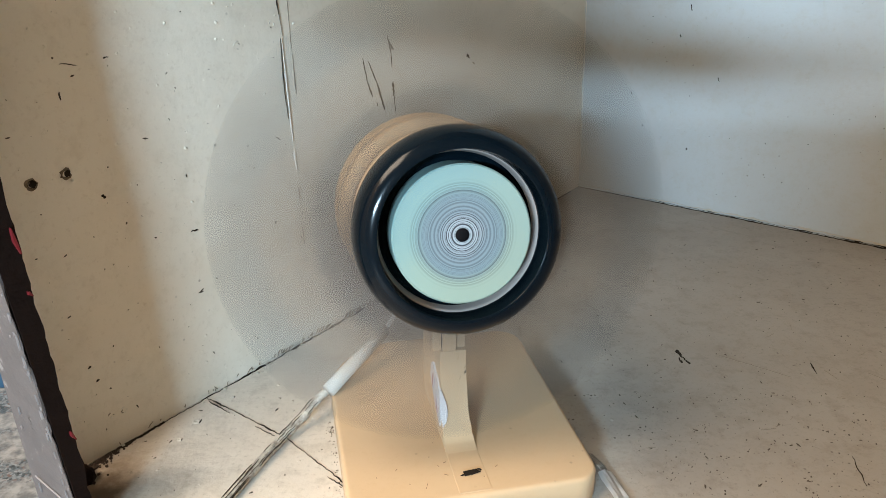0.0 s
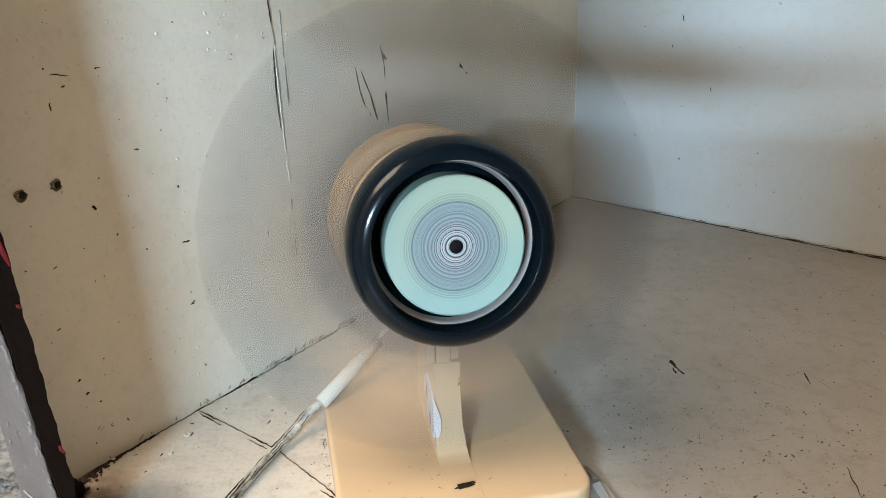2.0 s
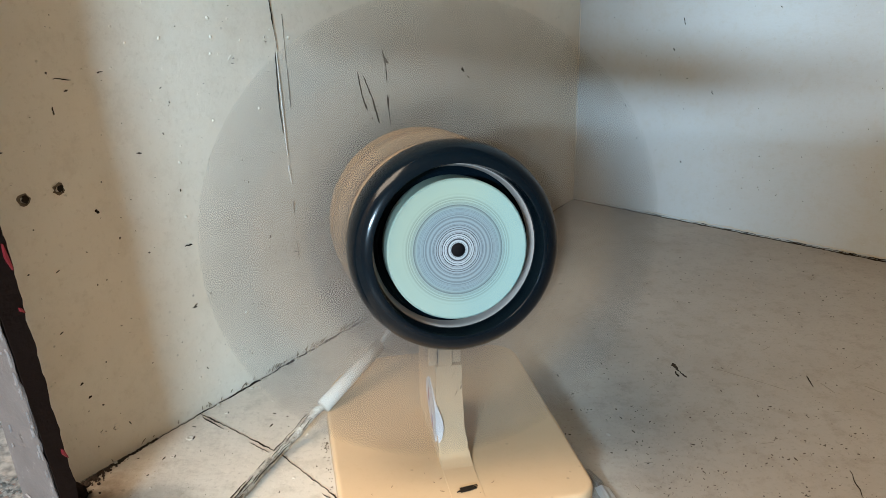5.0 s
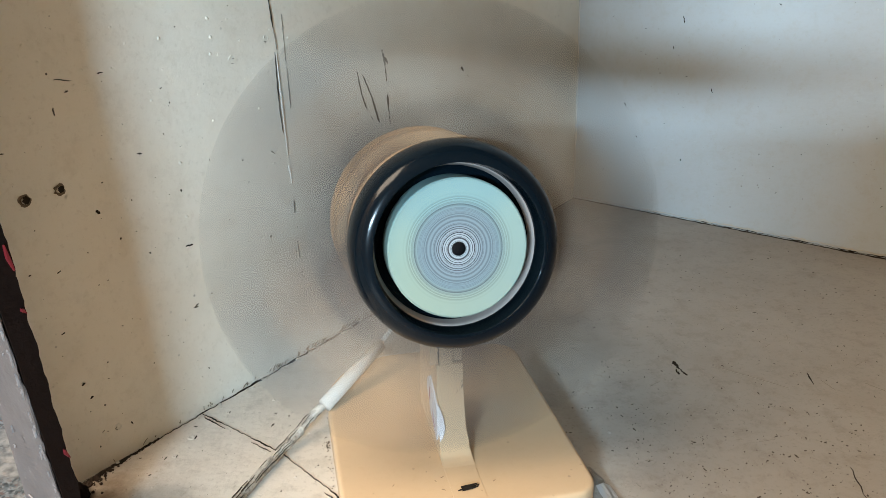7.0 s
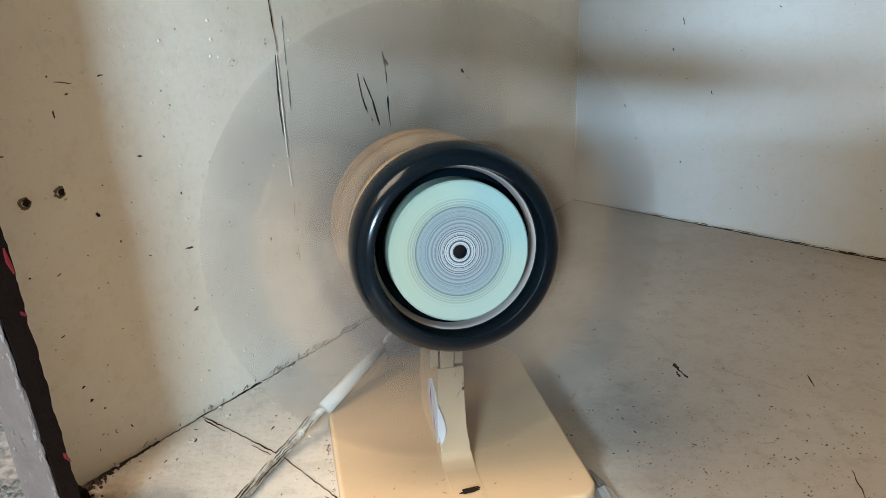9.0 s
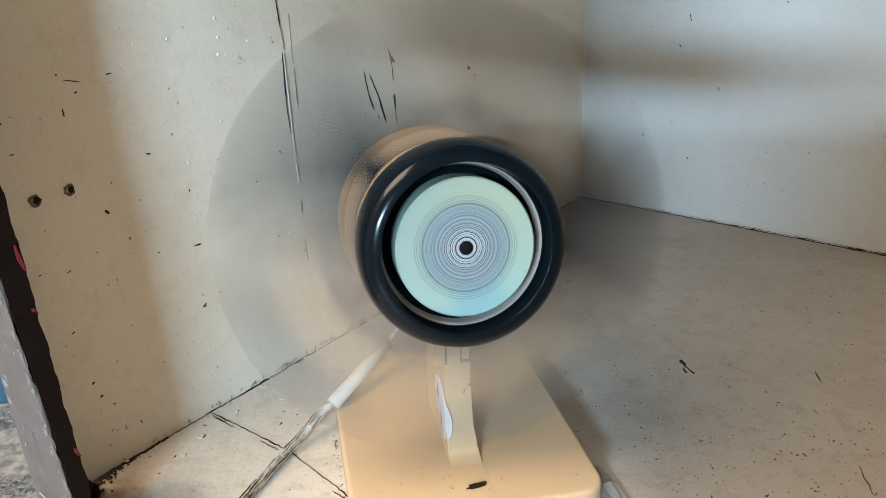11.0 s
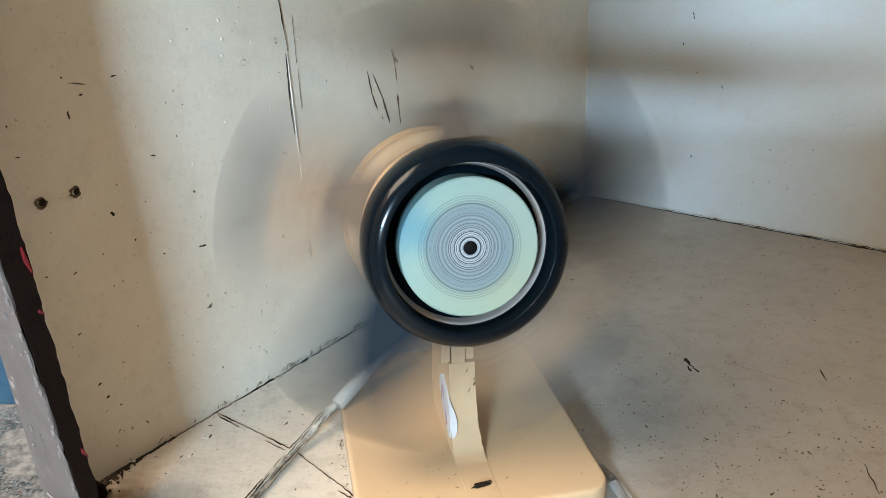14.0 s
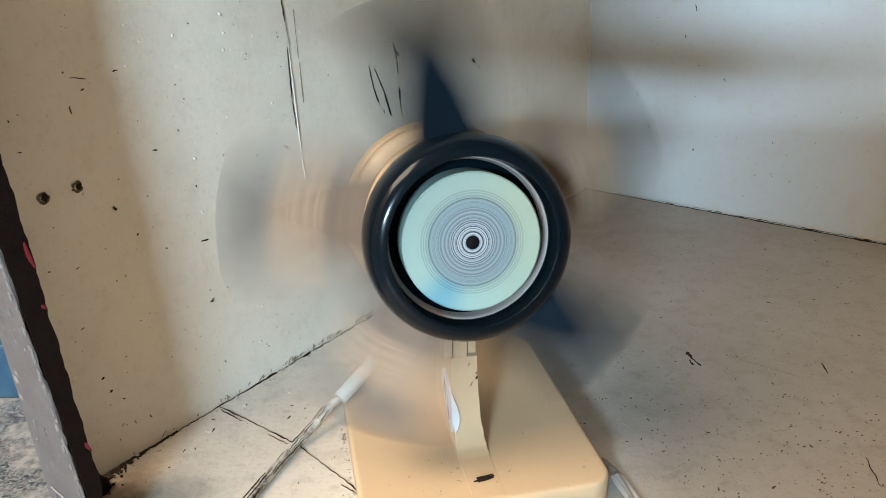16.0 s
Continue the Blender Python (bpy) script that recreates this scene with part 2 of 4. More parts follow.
def tube(bm, points, radii, sides=10):
    rings = []
    for i, p in enumerate(points):
        p = Vector(p)
        d = (Vector(points[min(i + 1, len(points) - 1)]) - Vector(points[max(i - 1, 0)])).normalized()
        u = d.cross(Vector((0, 0, 1))).normalized()
        w = u.cross(d)
        rings.append([bm.verts.new(p + radii[i] * (u * math.cos(2 * math.pi * k / sides) + w * math.sin(2 * math.pi * k / sides))) for k in range(sides)])
    for a, b in zip(rings, rings[1:]):
        for k in range(sides):
            bm.faces.new((a[k], a[(k + 1) % sides], b[(k + 1) % sides], b[k]))
    bm.faces.new(rings[0][::-1])
    bm.faces.new(rings[-1])
    return bm


def ribbon(bm, points, widths, lift, normal, thick=0.0006):
    """A thin raised sliver along points on a surface with that normal."""
    n = Vector(normal)
    rows = []
    for i, p in enumerate(points):
        p = Vector(p)
        d = (Vector(points[min(i + 1, len(points) - 1)]) - Vector(points[max(i - 1, 0)])).normalized()
        s = d.cross(n).normalized() * widths[i] / 2
        rows.append([bm.verts.new(p + s + n * (lift - thick)), bm.verts.new(p + s * 0.7 + n * lift), bm.verts.new(p - s * 0.7 + n * lift), bm.verts.new(p - s + n * (lift - thick))])
    for a, b in zip(rows, rows[1:]):
        for k in range(3):
            bm.faces.new((a[k], a[k + 1], b[k + 1], b[k]))
    return bm


def wobble(a, b, steps, size, rng, normal=(0, 0, 1)):
    """Points from a to b that wander sideways."""
    a, b = Vector(a), Vector(b)
    side = (b - a).cross(Vector(normal)).normalized()
    return [a.lerp(b, i / steps) + side * rng.uniform(-size, size) for i in range(steps + 1)]


# ---- setting: ledge, two walls, outer floor, room shell ----
CORNER = Vector((0.229, 1.232, 0))
LEFT_ANGLE, RIGHT_ANGLE = -126.27, -34.7
LEFT_DIR = Vector((math.cos(radians(LEFT_ANGLE)), math.sin(radians(LEFT_ANGLE)), 0))
RIGHT_DIR = Vector((math.cos(radians(RIGHT_ANGLE)), math.sin(radians(RIGHT_ANGLE)), 0))
LEFT_N = Vector((-LEFT_DIR.y, LEFT_DIR.x, 0))
RIGHT_N = Vector((RIGHT_DIR.y, -RIGHT_DIR.x, 0))
LEFT_LEN, RIGHT_LEN, TALL, LEAN = 0.895, 2.2, 1.6, 0.014
TIP = Vector((-0.033, 0, 1))  # the old walls lean two degrees


def on_left(s, z, out=0.0):
    """The point s metres from the corner along the left wall, z up."""
    return CORNER + LEFT_DIR * s + LEFT_N * out + TIP * z


def on_right(s, z, out=0.0):
    return CORNER + RIGHT_DIR * s + RIGHT_N * out + TIP * z


def slab(name, place, length, height, thick, material, label, low=-0.3, lean=0.0):
    bm = bmesh.new()
    quads = [[bm.verts.new(place(s, z, out)) for s, z in ((0.0, low), (length + lean * low, low), (length + lean * height, height), (0.0, height))] for out in (0.0, -thick)]
    bm.faces.new(quads[0])
    bm.faces.new(quads[1][::-1])
    for i in range(4):
        j = (i + 1) % 4
        bm.faces.new((quads[0][i], quads[1][i], quads[1][j], quads[0][j]))
    return thing(name, bm, material, label, "wall", "structure")


wall_left = slab("wall_left", on_left, LEFT_LEN, TALL, 0.012, WALL, "cream painted board wall, chipped and stained", lean=LEAN)
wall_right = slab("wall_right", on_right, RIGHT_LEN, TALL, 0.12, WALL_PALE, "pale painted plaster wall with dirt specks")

bm = bmesh.new()
corners = [on_left(LEFT_LEN + 0.02, 0), on_left(-0.1, 0, -0.1), on_right(RIGHT_LEN, 0, -0.1), Vector((1.6, -0.35, 0)), Vector((-0.31, -0.35, 0))]
top = [bm.verts.new(c) for c in corners]
low = [bm.verts.new(c - Vector((0, 0, 0.249))) for c in corners]
bm.faces.new(top)
bm.faces.new(low[::-1])
for i in range(5):
    j = (i + 1) % 5
    bm.faces.new((top[i], low[i], low[j], top[j]))
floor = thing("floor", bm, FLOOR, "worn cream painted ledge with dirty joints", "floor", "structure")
bm = bmesh.new()
box(bm, -2.4, -2.5, -0.3, 2.4, 2.8, -0.25)
thing("ground", bm, TERRAZZO, "speckled grey terrazzo floor below the ledge", "floor", "structure")
bm = bmesh.new()
for x0, y0, x1, y1 in ((-2.5, -2.5, -2.4, 2.8), (2.4, -2.5, 2.5, 2.8), (-2.5, 2.8, 2.5, 2.9)):
    box(bm, x0, y0, -0.5, x1, y1, 2.1)
thing("wall_room", bm, WARM, "plain warm painted room walls", "wall", "structure")
# the wall behind the viewer, with the low wide window
bm = bmesh.new()
WX0, WX1, WZ0, WZ1 = -1.14, -0.54, 0.93, 1.07
for x0, z0, x1, z1 in ((-2.5, -0.5, WX0, 2.1), (WX1, -0.5, 2.5, 2.1), (WX0, -0.5, WX1, WZ0), (WX0, WZ1, WX1, 2.1)):
    box(bm, x0, -2.6, z0, x1, -2.5, z1)
thing("wall_window", bm, WARM, "plain warm painted wall with a low wide window", "wall", "structure")
bm = bmesh.new()
# square hole made in the unseen ceiling to house the warm fill lamp
SX0, SX1, SY0, SY1 = -2.39, -0.85, -1.02, 0.32
for x0, y0, x1, y1 in ((-2.5, -2.6, SX0, 2.9), (SX1, -2.6, 2.5, 2.9), (SX0, -2.6, SX1, SY0), (SX0, SY1, SX1, 2.9)):
    box(bm, x0, y0, 2.1, x1, y1, 2.2)
thing("ceiling", bm, WARM, "plain warm painted ceiling with a square opening for the added fill lamp", "ceiling", "structure")
# unseen wall beside the viewer, added to keep window light off the right side
bm = bmesh.new()
box(bm, -0.08, -0.41, -0.25, 0.06, -0.353, 0.50, bevel=0.004)
box(bm, 0.06, -0.41, -0.25, 1.7, -0.353, 2.1)
thing("shade_wall", bm, WALL, "unseen cream wall at the ledge's front, added to shade the right wall, stepped low", "wall", "structure")


def door_post():
    """Chipped post at the free end of the wall: grey front, dark side."""
    def outline(first, last, o0, o1, steps, rng, wear, lean0, lean1, inner):
        bm = bmesh.new()
        rows = []
        for i in range(steps + 1):
            z = -0.3 + (TALL + 0.3) * i / steps
            slow = [2.2 * wear * noise.noise(Vector((z * 45, k * 9.1, first * 50))) for k in range(4)]
            w = [rng.uniform(-wear, wear) * 0.7 + q for q in slow]
            s0, s1 = first + lean0 * z, last + lean1 * z
            rows.append([bm.verts.new(on_left(s0 + w[0], z, o0)), bm.verts.new(on_left(s0 + w[1], z, o1 + w[3])), bm.verts.new(on_left(s1, z, o1 + w[3] * 0.3)), bm.verts.new(on_left(inner, z, o0))])
        for a, b in zip(rows, rows[1:]):
            for k in range(4):
                bm.faces.new((a[k], a[(k + 1) % 4], b[(k + 1) % 4], b[k]))
        bm.faces.new(rows[0])
        bm.faces.new(rows[-1][::-1])
        return bm
    rng = random.Random(5)
    post = thing("door_post", outline(0.9318, 0.9326, 0.018, 0.0700, 420, rng, 0.0006, 0.036, 0.036, 0.9375), POST, "grey-brown painted wooden door post with chipped edges", "door post", "structure")
    part("dark_edge", outline(0.9208, 0.9312, 0.016, 0.0715, 420, rng, 0.0007, LEAN, 0.036, 0.9300), POST_DARK, post, "dark wood edge with flaked paint")
    def on_post(z, out):
        """A point on the painted face of the post."""
        u = (out - 0.018) / 0.052
        return on_left(0.9375 + (0.9326 + 0.036 * z - 0.9375) * u, z, out)
    flake = mat("pale_flake", (0.27, 0.25, 0.245), 0.7)
    bm = bmesh.new()
    for k in range(90):
        z = rng.uniform(-0.02, 0.34)
        out = 0.0700 - abs(rng.gauss(0, 0.0025)) if k % 6 else rng.uniform(0.025, 0.065)
        h, w = rng.uniform(0.001, 0.009), rng.uniform(0.0004, 0.0016)
        tip = rng.uniform(-0.0008, 0.0008)
        ribbon(bm, [on_post(z, out), on_post(z + h / 2, out + tip), on_post(z + h, out)], [w * 0.3, w, w * 0.2], 0.0016, LEFT_DIR, 0.001)
    part("worn_edge", bm, flake, post, "pale flakes along the worn edge")
    bm = bmesh.new()
    ribbon(bm, [on_post(0.022 + 0.012 * i / 8 + rng.uniform(-0.0004, 0.0004), 0.068 - 0.042 * i / 8) for i in range(9)], [0.0006] * 9, 0.0016, LEFT_DIR, 0.001)
    part("scratch", bm, flake, post, "long pale scratch")
    return post


door_post()

bm = bmesh.new()
box(bm, -1.35, 1.0, -0.25, -0.58, 1.03, -0.155, bevel=0.004)
BLUE = mat("blue_paint", (0.03, 0.11, 0.2), 0.5)
blue_wear = ramp(BLUE, noise_tex(BLUE, 18, 5, 0.6), [(0.4, (0.018, 0.065, 0.12)), (0.7, (0.032, 0.095, 0.155))])
link(BLUE, blue_wear.outputs[0], bsdf(BLUE).inputs["Base Color"])
thing("board", bm, BLUE, "low blue painted board standing on the terrazzo floor", "board")

# unseen beam above the view, added to cast the band of shadow; parallel to the right wall
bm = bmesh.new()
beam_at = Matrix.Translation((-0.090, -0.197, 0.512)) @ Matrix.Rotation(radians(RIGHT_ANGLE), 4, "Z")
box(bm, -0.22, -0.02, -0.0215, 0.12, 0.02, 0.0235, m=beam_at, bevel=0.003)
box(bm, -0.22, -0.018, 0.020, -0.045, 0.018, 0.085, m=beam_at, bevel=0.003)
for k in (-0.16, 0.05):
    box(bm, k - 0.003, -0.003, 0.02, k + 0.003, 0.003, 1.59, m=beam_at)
thing("shade_beam", bm, WALL, "unseen cream beam added to cast the shadow band, thicker at one end, hung from the ceiling by rods", "beam", "structure")

# ---- table fan ----
FAN_POSE = pose(0.0090, 0.5490, 0, 0, 0, 12)
fan = tagged(new("table_fan"), "cream table fan without guard, navy blades spinning", "fan")
fan.matrix_basis = FAN_POSE
BASE_W, BASE_H = 0.195, 0.026


def rounded_plate(bm, w, y0, y1, r_front, r_back, levels, seg=10):
    """A plate with small front corners and a large cut-away back corner, lofted through (inset, z) levels."""
    loops = []
    for inset, z in levels:
        loop = []
        for cx, sy, a0, r in ((1, 1, 0, r_back * 0.35), (-1, 1, 90, r_back), (-1, -1, 180, r_front), (1, -1, 270, r_front)):
            rr = max(r - inset, 0.002)
            yc = (y1 - inset - rr) if sy > 0 else (y0 + inset + rr)
            for k in range(seg + 1):
                a = radians(a0 + 90 * k / seg)
                loop.append(bm.verts.new((cx * (w / 2 - inset - rr) + rr * math.cos(a), yc + rr * math.sin(a), z)))
        loops.append(loop)
    n = len(loops[0])
    for a, b in zip(loops, loops[1:]):
        for i in range(n):
            bm.faces.new((a[i], a[(i + 1) % n], b[(i + 1) % n], b[i]))
    bm.faces.new(loops[0][::-1])
    bm.faces.new(loops[-1])
    return bm


bm = rounded_plate(bmesh.new(), BASE_W, -0.1017, 0.135, 0.019, 0.072, [(0.003, 0.0), (0.0, 0.002), (0.0, 0.0222), (0.0005, 0.0243), (0.0014, 0.0254), (0.0026, 0.0259), (0.0045, BASE_H)])
bmesh.ops.translate(bm, vec=(-0.0025, 0, 0), verts=bm.verts)
part("base", bm, PLASTIC, fan, "square cream plastic base with rounded corners", smooth=True)


def neck(bm, profile):
    """A stalk: (front y, back y, z, front half width, back half width) levels."""
    loops = []
    for yf, yb, z, h, hb in profile:
        loops.append([bm.verts.new((-h, yf, z)), bm.verts.new((h, yf, z)), bm.verts.new((hb, yb, z)), bm.verts.new((-hb, yb, z))])
    for a, b in zip(loops, loops[1:]):
        for i in range(4):
            bm.faces.new((a[i], a[(i + 1) % 4], b[(i + 1) % 4], b[i]))
    bm.faces.new(loops[0][::-1])
    bm.faces.new(loops[-1])
    edges = [e for e in bm.edges if abs(e.verts[0].co.z - e.verts[1].co.z) > 0.001]
    bmesh.ops.bevel(bm, geom=edges, offset=0.0010, segments=2, profile=0.5, affect="EDGES")
    return bm


NECK_X = -0.0045
NECK = [(-0.052, 0.040, 0.0262, 0.0128, 0.0128), (-0.046, 0.0395, 0.0272, 0.0127, 0.0130), (-0.040, 0.039, 0.0295, 0.0125, 0.0134), (-0.0335, 0.037, 0.036, 0.0121, 0.0140), (-0.026, 0.034, 0.048, 0.0115, 0.0149), (-0.0205, 0.030, 0.067, 0.0109, 0.0160), (-0.0175, 0.027, 0.085, 0.0107, 0.0164), (-0.0165, 0.025, 0.0995, 0.0106, 0.0162)]


def smooth_levels(rows, steps=6):
    """More levels between the given ones, along a smooth curve."""
    rows = [Vector(r) for r in rows]
    made = []
    for i in range(len(rows) - 1):
        p0, p1, p2, p3 = rows[max(i - 1, 0)], rows[i], rows[i + 1], rows[min(i + 2, len(rows) - 1)]
        for k in range(steps):
            u = k / steps
            made.append(tuple(p1 + (p2 - p0) * (0.5 * u) + (p0 * 2 - p1 * 5 + p2 * 4 - p3) * (0.5 * u * u) + (p1 * 3 - p0 - p2 * 3 + p3) * (0.5 * u ** 3)))
    return made + [tuple(rows[-1])]


NECK = smooth_levels(NECK)


def neck_side(q, z, out=0.0):
    """A point on the upright's side, q from front (0) to back (1)."""
    for a, b in zip(NECK, NECK[1:]):
        if a[2] <= z <= b[2]:
            k = (z - a[2]) / (b[2] - a[2])
            yf, yb, _, h, hb = [u + (w - u) * k for u, w in zip(a, b)]
            return (NECK_X - h - (hb - h) * q - out, yf + (yb - yf) * q, z)


bm = neck(bmesh.new(), NECK)
bmesh.ops.translate(bm, vec=(NECK_X, 0, 0), verts=bm.verts)
part("neck", bm, PLASTIC, fan, "cream plastic upright")
bm = bmesh.new()
box(bm, -0.0126, -0.0160, 0.0985, -0.0016, 0.024, 0.185, bevel=0.0008)
part("neck_tongue", bm, PLASTIC, fan)
for x0, x1, z0 in ((-0.0206, -0.0133, 0.0988), (-0.0009, 0.0062, 0.1000)):
    bm = bmesh.new()
    box(bm, x0, -0.0128, z0, x1, 0.022, 0.185, bevel=0.0007)
    part("neck_cheek", bm, PLASTIC, fan)
# dark strips beside the tongue that fill the gaps in place of their shade
for x in (-0.01295, -0.00125):
    bm = bmesh.new()
    box(bm, x - 0.0005, -0.0122, 0.0999, x + 0.0005, 0.02, 0.18)
    part("gap_shade", bm, CRACK, fan)
# flat tongue on the base that runs from the upright to the front edge
bm = bmesh.new()
box(bm, -0.0126 + NECK_X, -0.0975, 0.0245, 0.0126 + NECK_X, -0.034, 0.02635, bevel=0.0003)
part("base_strip", bm, PLASTIC, fan)
bm = bmesh.new()
rng = random.Random(2)
for k in range(7):
    y, x0, x1 = -0.0800 + 0.0007 * k, NECK_X - 0.0085 + rng.uniform(0, 0.004), NECK_X + 0.0105 - rng.uniform(0, 0.005)
    ribbon(bm, [(x0 + (x1 - x0) * i / 8, y + 0.0014 * i / 8 + rng.uniform(-0.0001, 0.0001), 0.0268) for i in range(9)], [0.0004, 0.0007, 0.0009, 0.0009, 0.0009, 0.0009, 0.0008, 0.0006, 0.0002], 0.0006 + 0.00005 * k, (0, 0, 1))
part("slot", bm, CRACK, fan, "dark streaked slot")
# sticker on the side of the upright
bm = bmesh.new()
pts = [(0.10, 0.036), (0.02, 0.042), (-0.02, 0.050), (0.0, 0.062), (0.10, 0.072), (0.34, 0.083), (0.46, 0.079), (0.50, 0.068), (0.34, 0.050)]
front = [bm.verts.new(neck_side(q, z, 0.0012)) for q, z in pts]
back = [bm.verts.new(neck_side(q, z, -0.0004)) for q, z in pts]
bm.faces.new(front)
for i in range(len(pts)):
    j = (i + 1) % len(pts)
    bm.faces.new((front[i], back[i], back[j], front[j]))
sticker = part("sticker", bm, STICKER, fan, "torn white printed sticker")
for (q0, z0), (q1, z1), w, ink in (((0.30, 0.074), (0.36, 0.060), 0.0026, INK), ((0.22, 0.072), (0.28, 0.057), 0.0020, BLUE_INK), ((0.16, 0.066), (0.12, 0.050), 0.0026, BLUE_INK), ((0.22, 0.058), (0.14, 0.044), 0.0020, INK)):
    bm = bmesh.new()
    ribbon(bm, [neck_side(q0, z0, 0.0012), neck_side((q0 + q1) / 2, (z0 + z1) / 2, 0.0012), neck_side(q1, z1, 0.0012)], [w * 0.6, w, w * 0.5], 0.0005, (-0.94, -0.3, 0))
    part("print_bar", bm, ink, sticker)

# the sticker's loose edge curls round onto the front
bm = bmesh.new()
front, back = [], []
for k in range(13):
    u = k / 12
    z = 0.039 + 0.030 * u
    for a, b in zip(NECK, NECK[1:]):
        if a[2] <= z <= b[2]:
            yf = a[0] + (b[0] - a[0]) * (z - a[2]) / (b[2] - a[2])
    bulge = 0.0052 * math.sin(math.pi * u ** 0.7)
    front.append((bm.verts.new((NECK_X - 0.0118, yf - 0.0014, z)), bm.verts.new((NECK_X - 0.0118 + bulge, yf - 0.0022, z))))
for a, b in zip(front, front[1:]):
    bm.faces.new((a[0], a[1], b[1], b[0]))
bmesh.ops.remove_doubles(bm, verts=bm.verts, dist=0.00001)
bmesh.ops.solidify(bm, geom=bm.faces[:], thickness=0.0004)
part("loose_edge", bm, STICKER, sticker)
# scuffs and nicks on the upright and base
for k, (x, y0, z, d, w) in enumerate(((0.0098, -0.0176, 0.0845, 0.002, 0.0010), (0.0100, -0.0180, 0.0800, 0.003, 0.0018), (0.0040, -0.0171, 0.0930, 0.003, 0.0005), (0.0055, -0.0190, 0.0755, 0.004, 0.0004))):
    bm = bmesh.new()
    ribbon(bm, [(NECK_X + x - d * 0.3, y0 - 0.0004, z - d / 2), (NECK_X + x, y0 - 0.0004, z), (NECK_X + x + d * 0.1, y0 - 0.0004, z + d / 2)], [w * 0.4, w, w * 0.3], 0.0006, (0, -1, 0))
    part("nick", bm, CRACK, fan)
scuff_rng = random.Random(31)
for k in range(12):
    x, y = scuff_rng.choice((-0.028, -0.03, 0.06, -0.055, 0.012)) + scuff_rng.gauss(0, 0.014), scuff_rng.uniform(-0.09, -0.02)
    if abs(x - NECK_X) < 0.015 and y > -0.05 or abs(x) > 0.09:
        continue
    d, a = scuff_rng.uniform(0.0006, 0.004), scuff_rng.uniform(0.3, 2.6)
    bm = bmesh.new()
    ribbon(bm, [(x, y, 0.026), (x + d * math.cos(a) / 2, y + d * math.sin(a) / 2, 0.026), (x + d * math.cos(a), y + d * math.sin(a), 0.026)], [0.0002, 0.0006, 0.0002], 0.0012 if abs(x - NECK_X) < 0.014 else 0.0004, (0, 0, 1))
    part("scuff", bm, SCUFF, fan)

# head: tilted up a little
TILT = -11
HEAD = pose(-0.0150, -0.088, 0.23, TILT, 0, 0)


def head_part(name, bm, material, label="", smooth=True):
    ob = part(name, bm, material, fan, label, smooth)
    ob.matrix_basis = HEAD
    return ob


head_part("motor_housing", lathe(bmesh.new(), [(0.0, 0.084), (0.060, 0.084), (0.0705, 0.086), (0.0725, 0.09), (0.0725, 0.104), (0.0712, 0.106), (0.0712, 0.108), (0.0728, 0.11), (0.0735, 0.130), (0.071, 0.150), (0.062, 0.166), (0.044, 0.178), (0.0, 0.182)]), PLASTIC, "round cream plastic motor housing")
head_part("shaft", lathe(bmesh.new(), [(0.0, 0.07), (0.006, 0.07), (0.006, 0.085), (0.0, 0.085)], 24), mat("steel_shaft", (0.4, 0.4, 0.4), 0.3, 1.0))

# spinning rotor: hub, printed disc, five blades
R_TIP, R_ROOT, BLADE_Y = 0.1655, 0.060, 0.047
hub_profile = [(0.0, 0.0225), (0.0475, 0.0225), (0.0530, 0.0205), (0.0550, 0.012), (0.0561, 0.000), (0.0562, -0.0050), (0.0563, -0.0059), (0.0566, -0.0061), (0.0571, -0.0061), (0.0600, -0.0056), (0.0625, -0.0046), (0.0652, -0.0026), (0.0680, 0.0015), (0.0698, 0.008), (0.0704, 0.016),
               (0.0698, 0.026), (0.0680, 0.0305), (0.060, 0.031), (0.0, 0.031)]
rotor = part("rotor", lathe(bmesh.new(), hub_profile), NAVY, fan, "glossy navy-black plastic rotor hub", smooth=True)
rotor.matrix_basis = HEAD
part("collar", lathe(bmesh.new(), [(0.0, 0.0312), (0.062, 0.0312), (0.0650, 0.0325), (0.0660, 0.036), (0.0660, 0.070), (0.064, 0.075), (0.058, 0.076), (0.0, 0.076)]), PLASTIC, rotor, "cream plastic collar that holds the blades", smooth=True)
LINER = mat("pale_liner", (0.34, 0.29, 0.26), 0.35)
part("liner", lathe(bmesh.new(), [(0.0526, 0.0190), (0.0538, 0.0140), (0.0546, 0.0100), (0.0550, 0.0100), (0.0542, 0.0140), (0.0530, 0.0190)]), LINER, rotor, "pale inner lip", smooth=True)
disc = part("disc", lathe(bmesh.new(), [(0.0, 0.0), (0.0035, 0.0), (0.0455, 0.0), (0.0465, 0.001), (0.0465, 0.0224), (0.0, 0.0224)]), DISC, rotor, "pale green printed disc", smooth=False)
bm = lathe(bmesh.new(), [(0.0, -0.0012), (0.0034, -0.0012), (0.0044, -0.0004), (0.0044, 0.0), (0.0, 0.0)], 32)
part("screw", bm, mat("black_screw", (0.004, 0.004, 0.005), 0.8, spec=0.1), rotor, "dark centre screw", smooth=True)


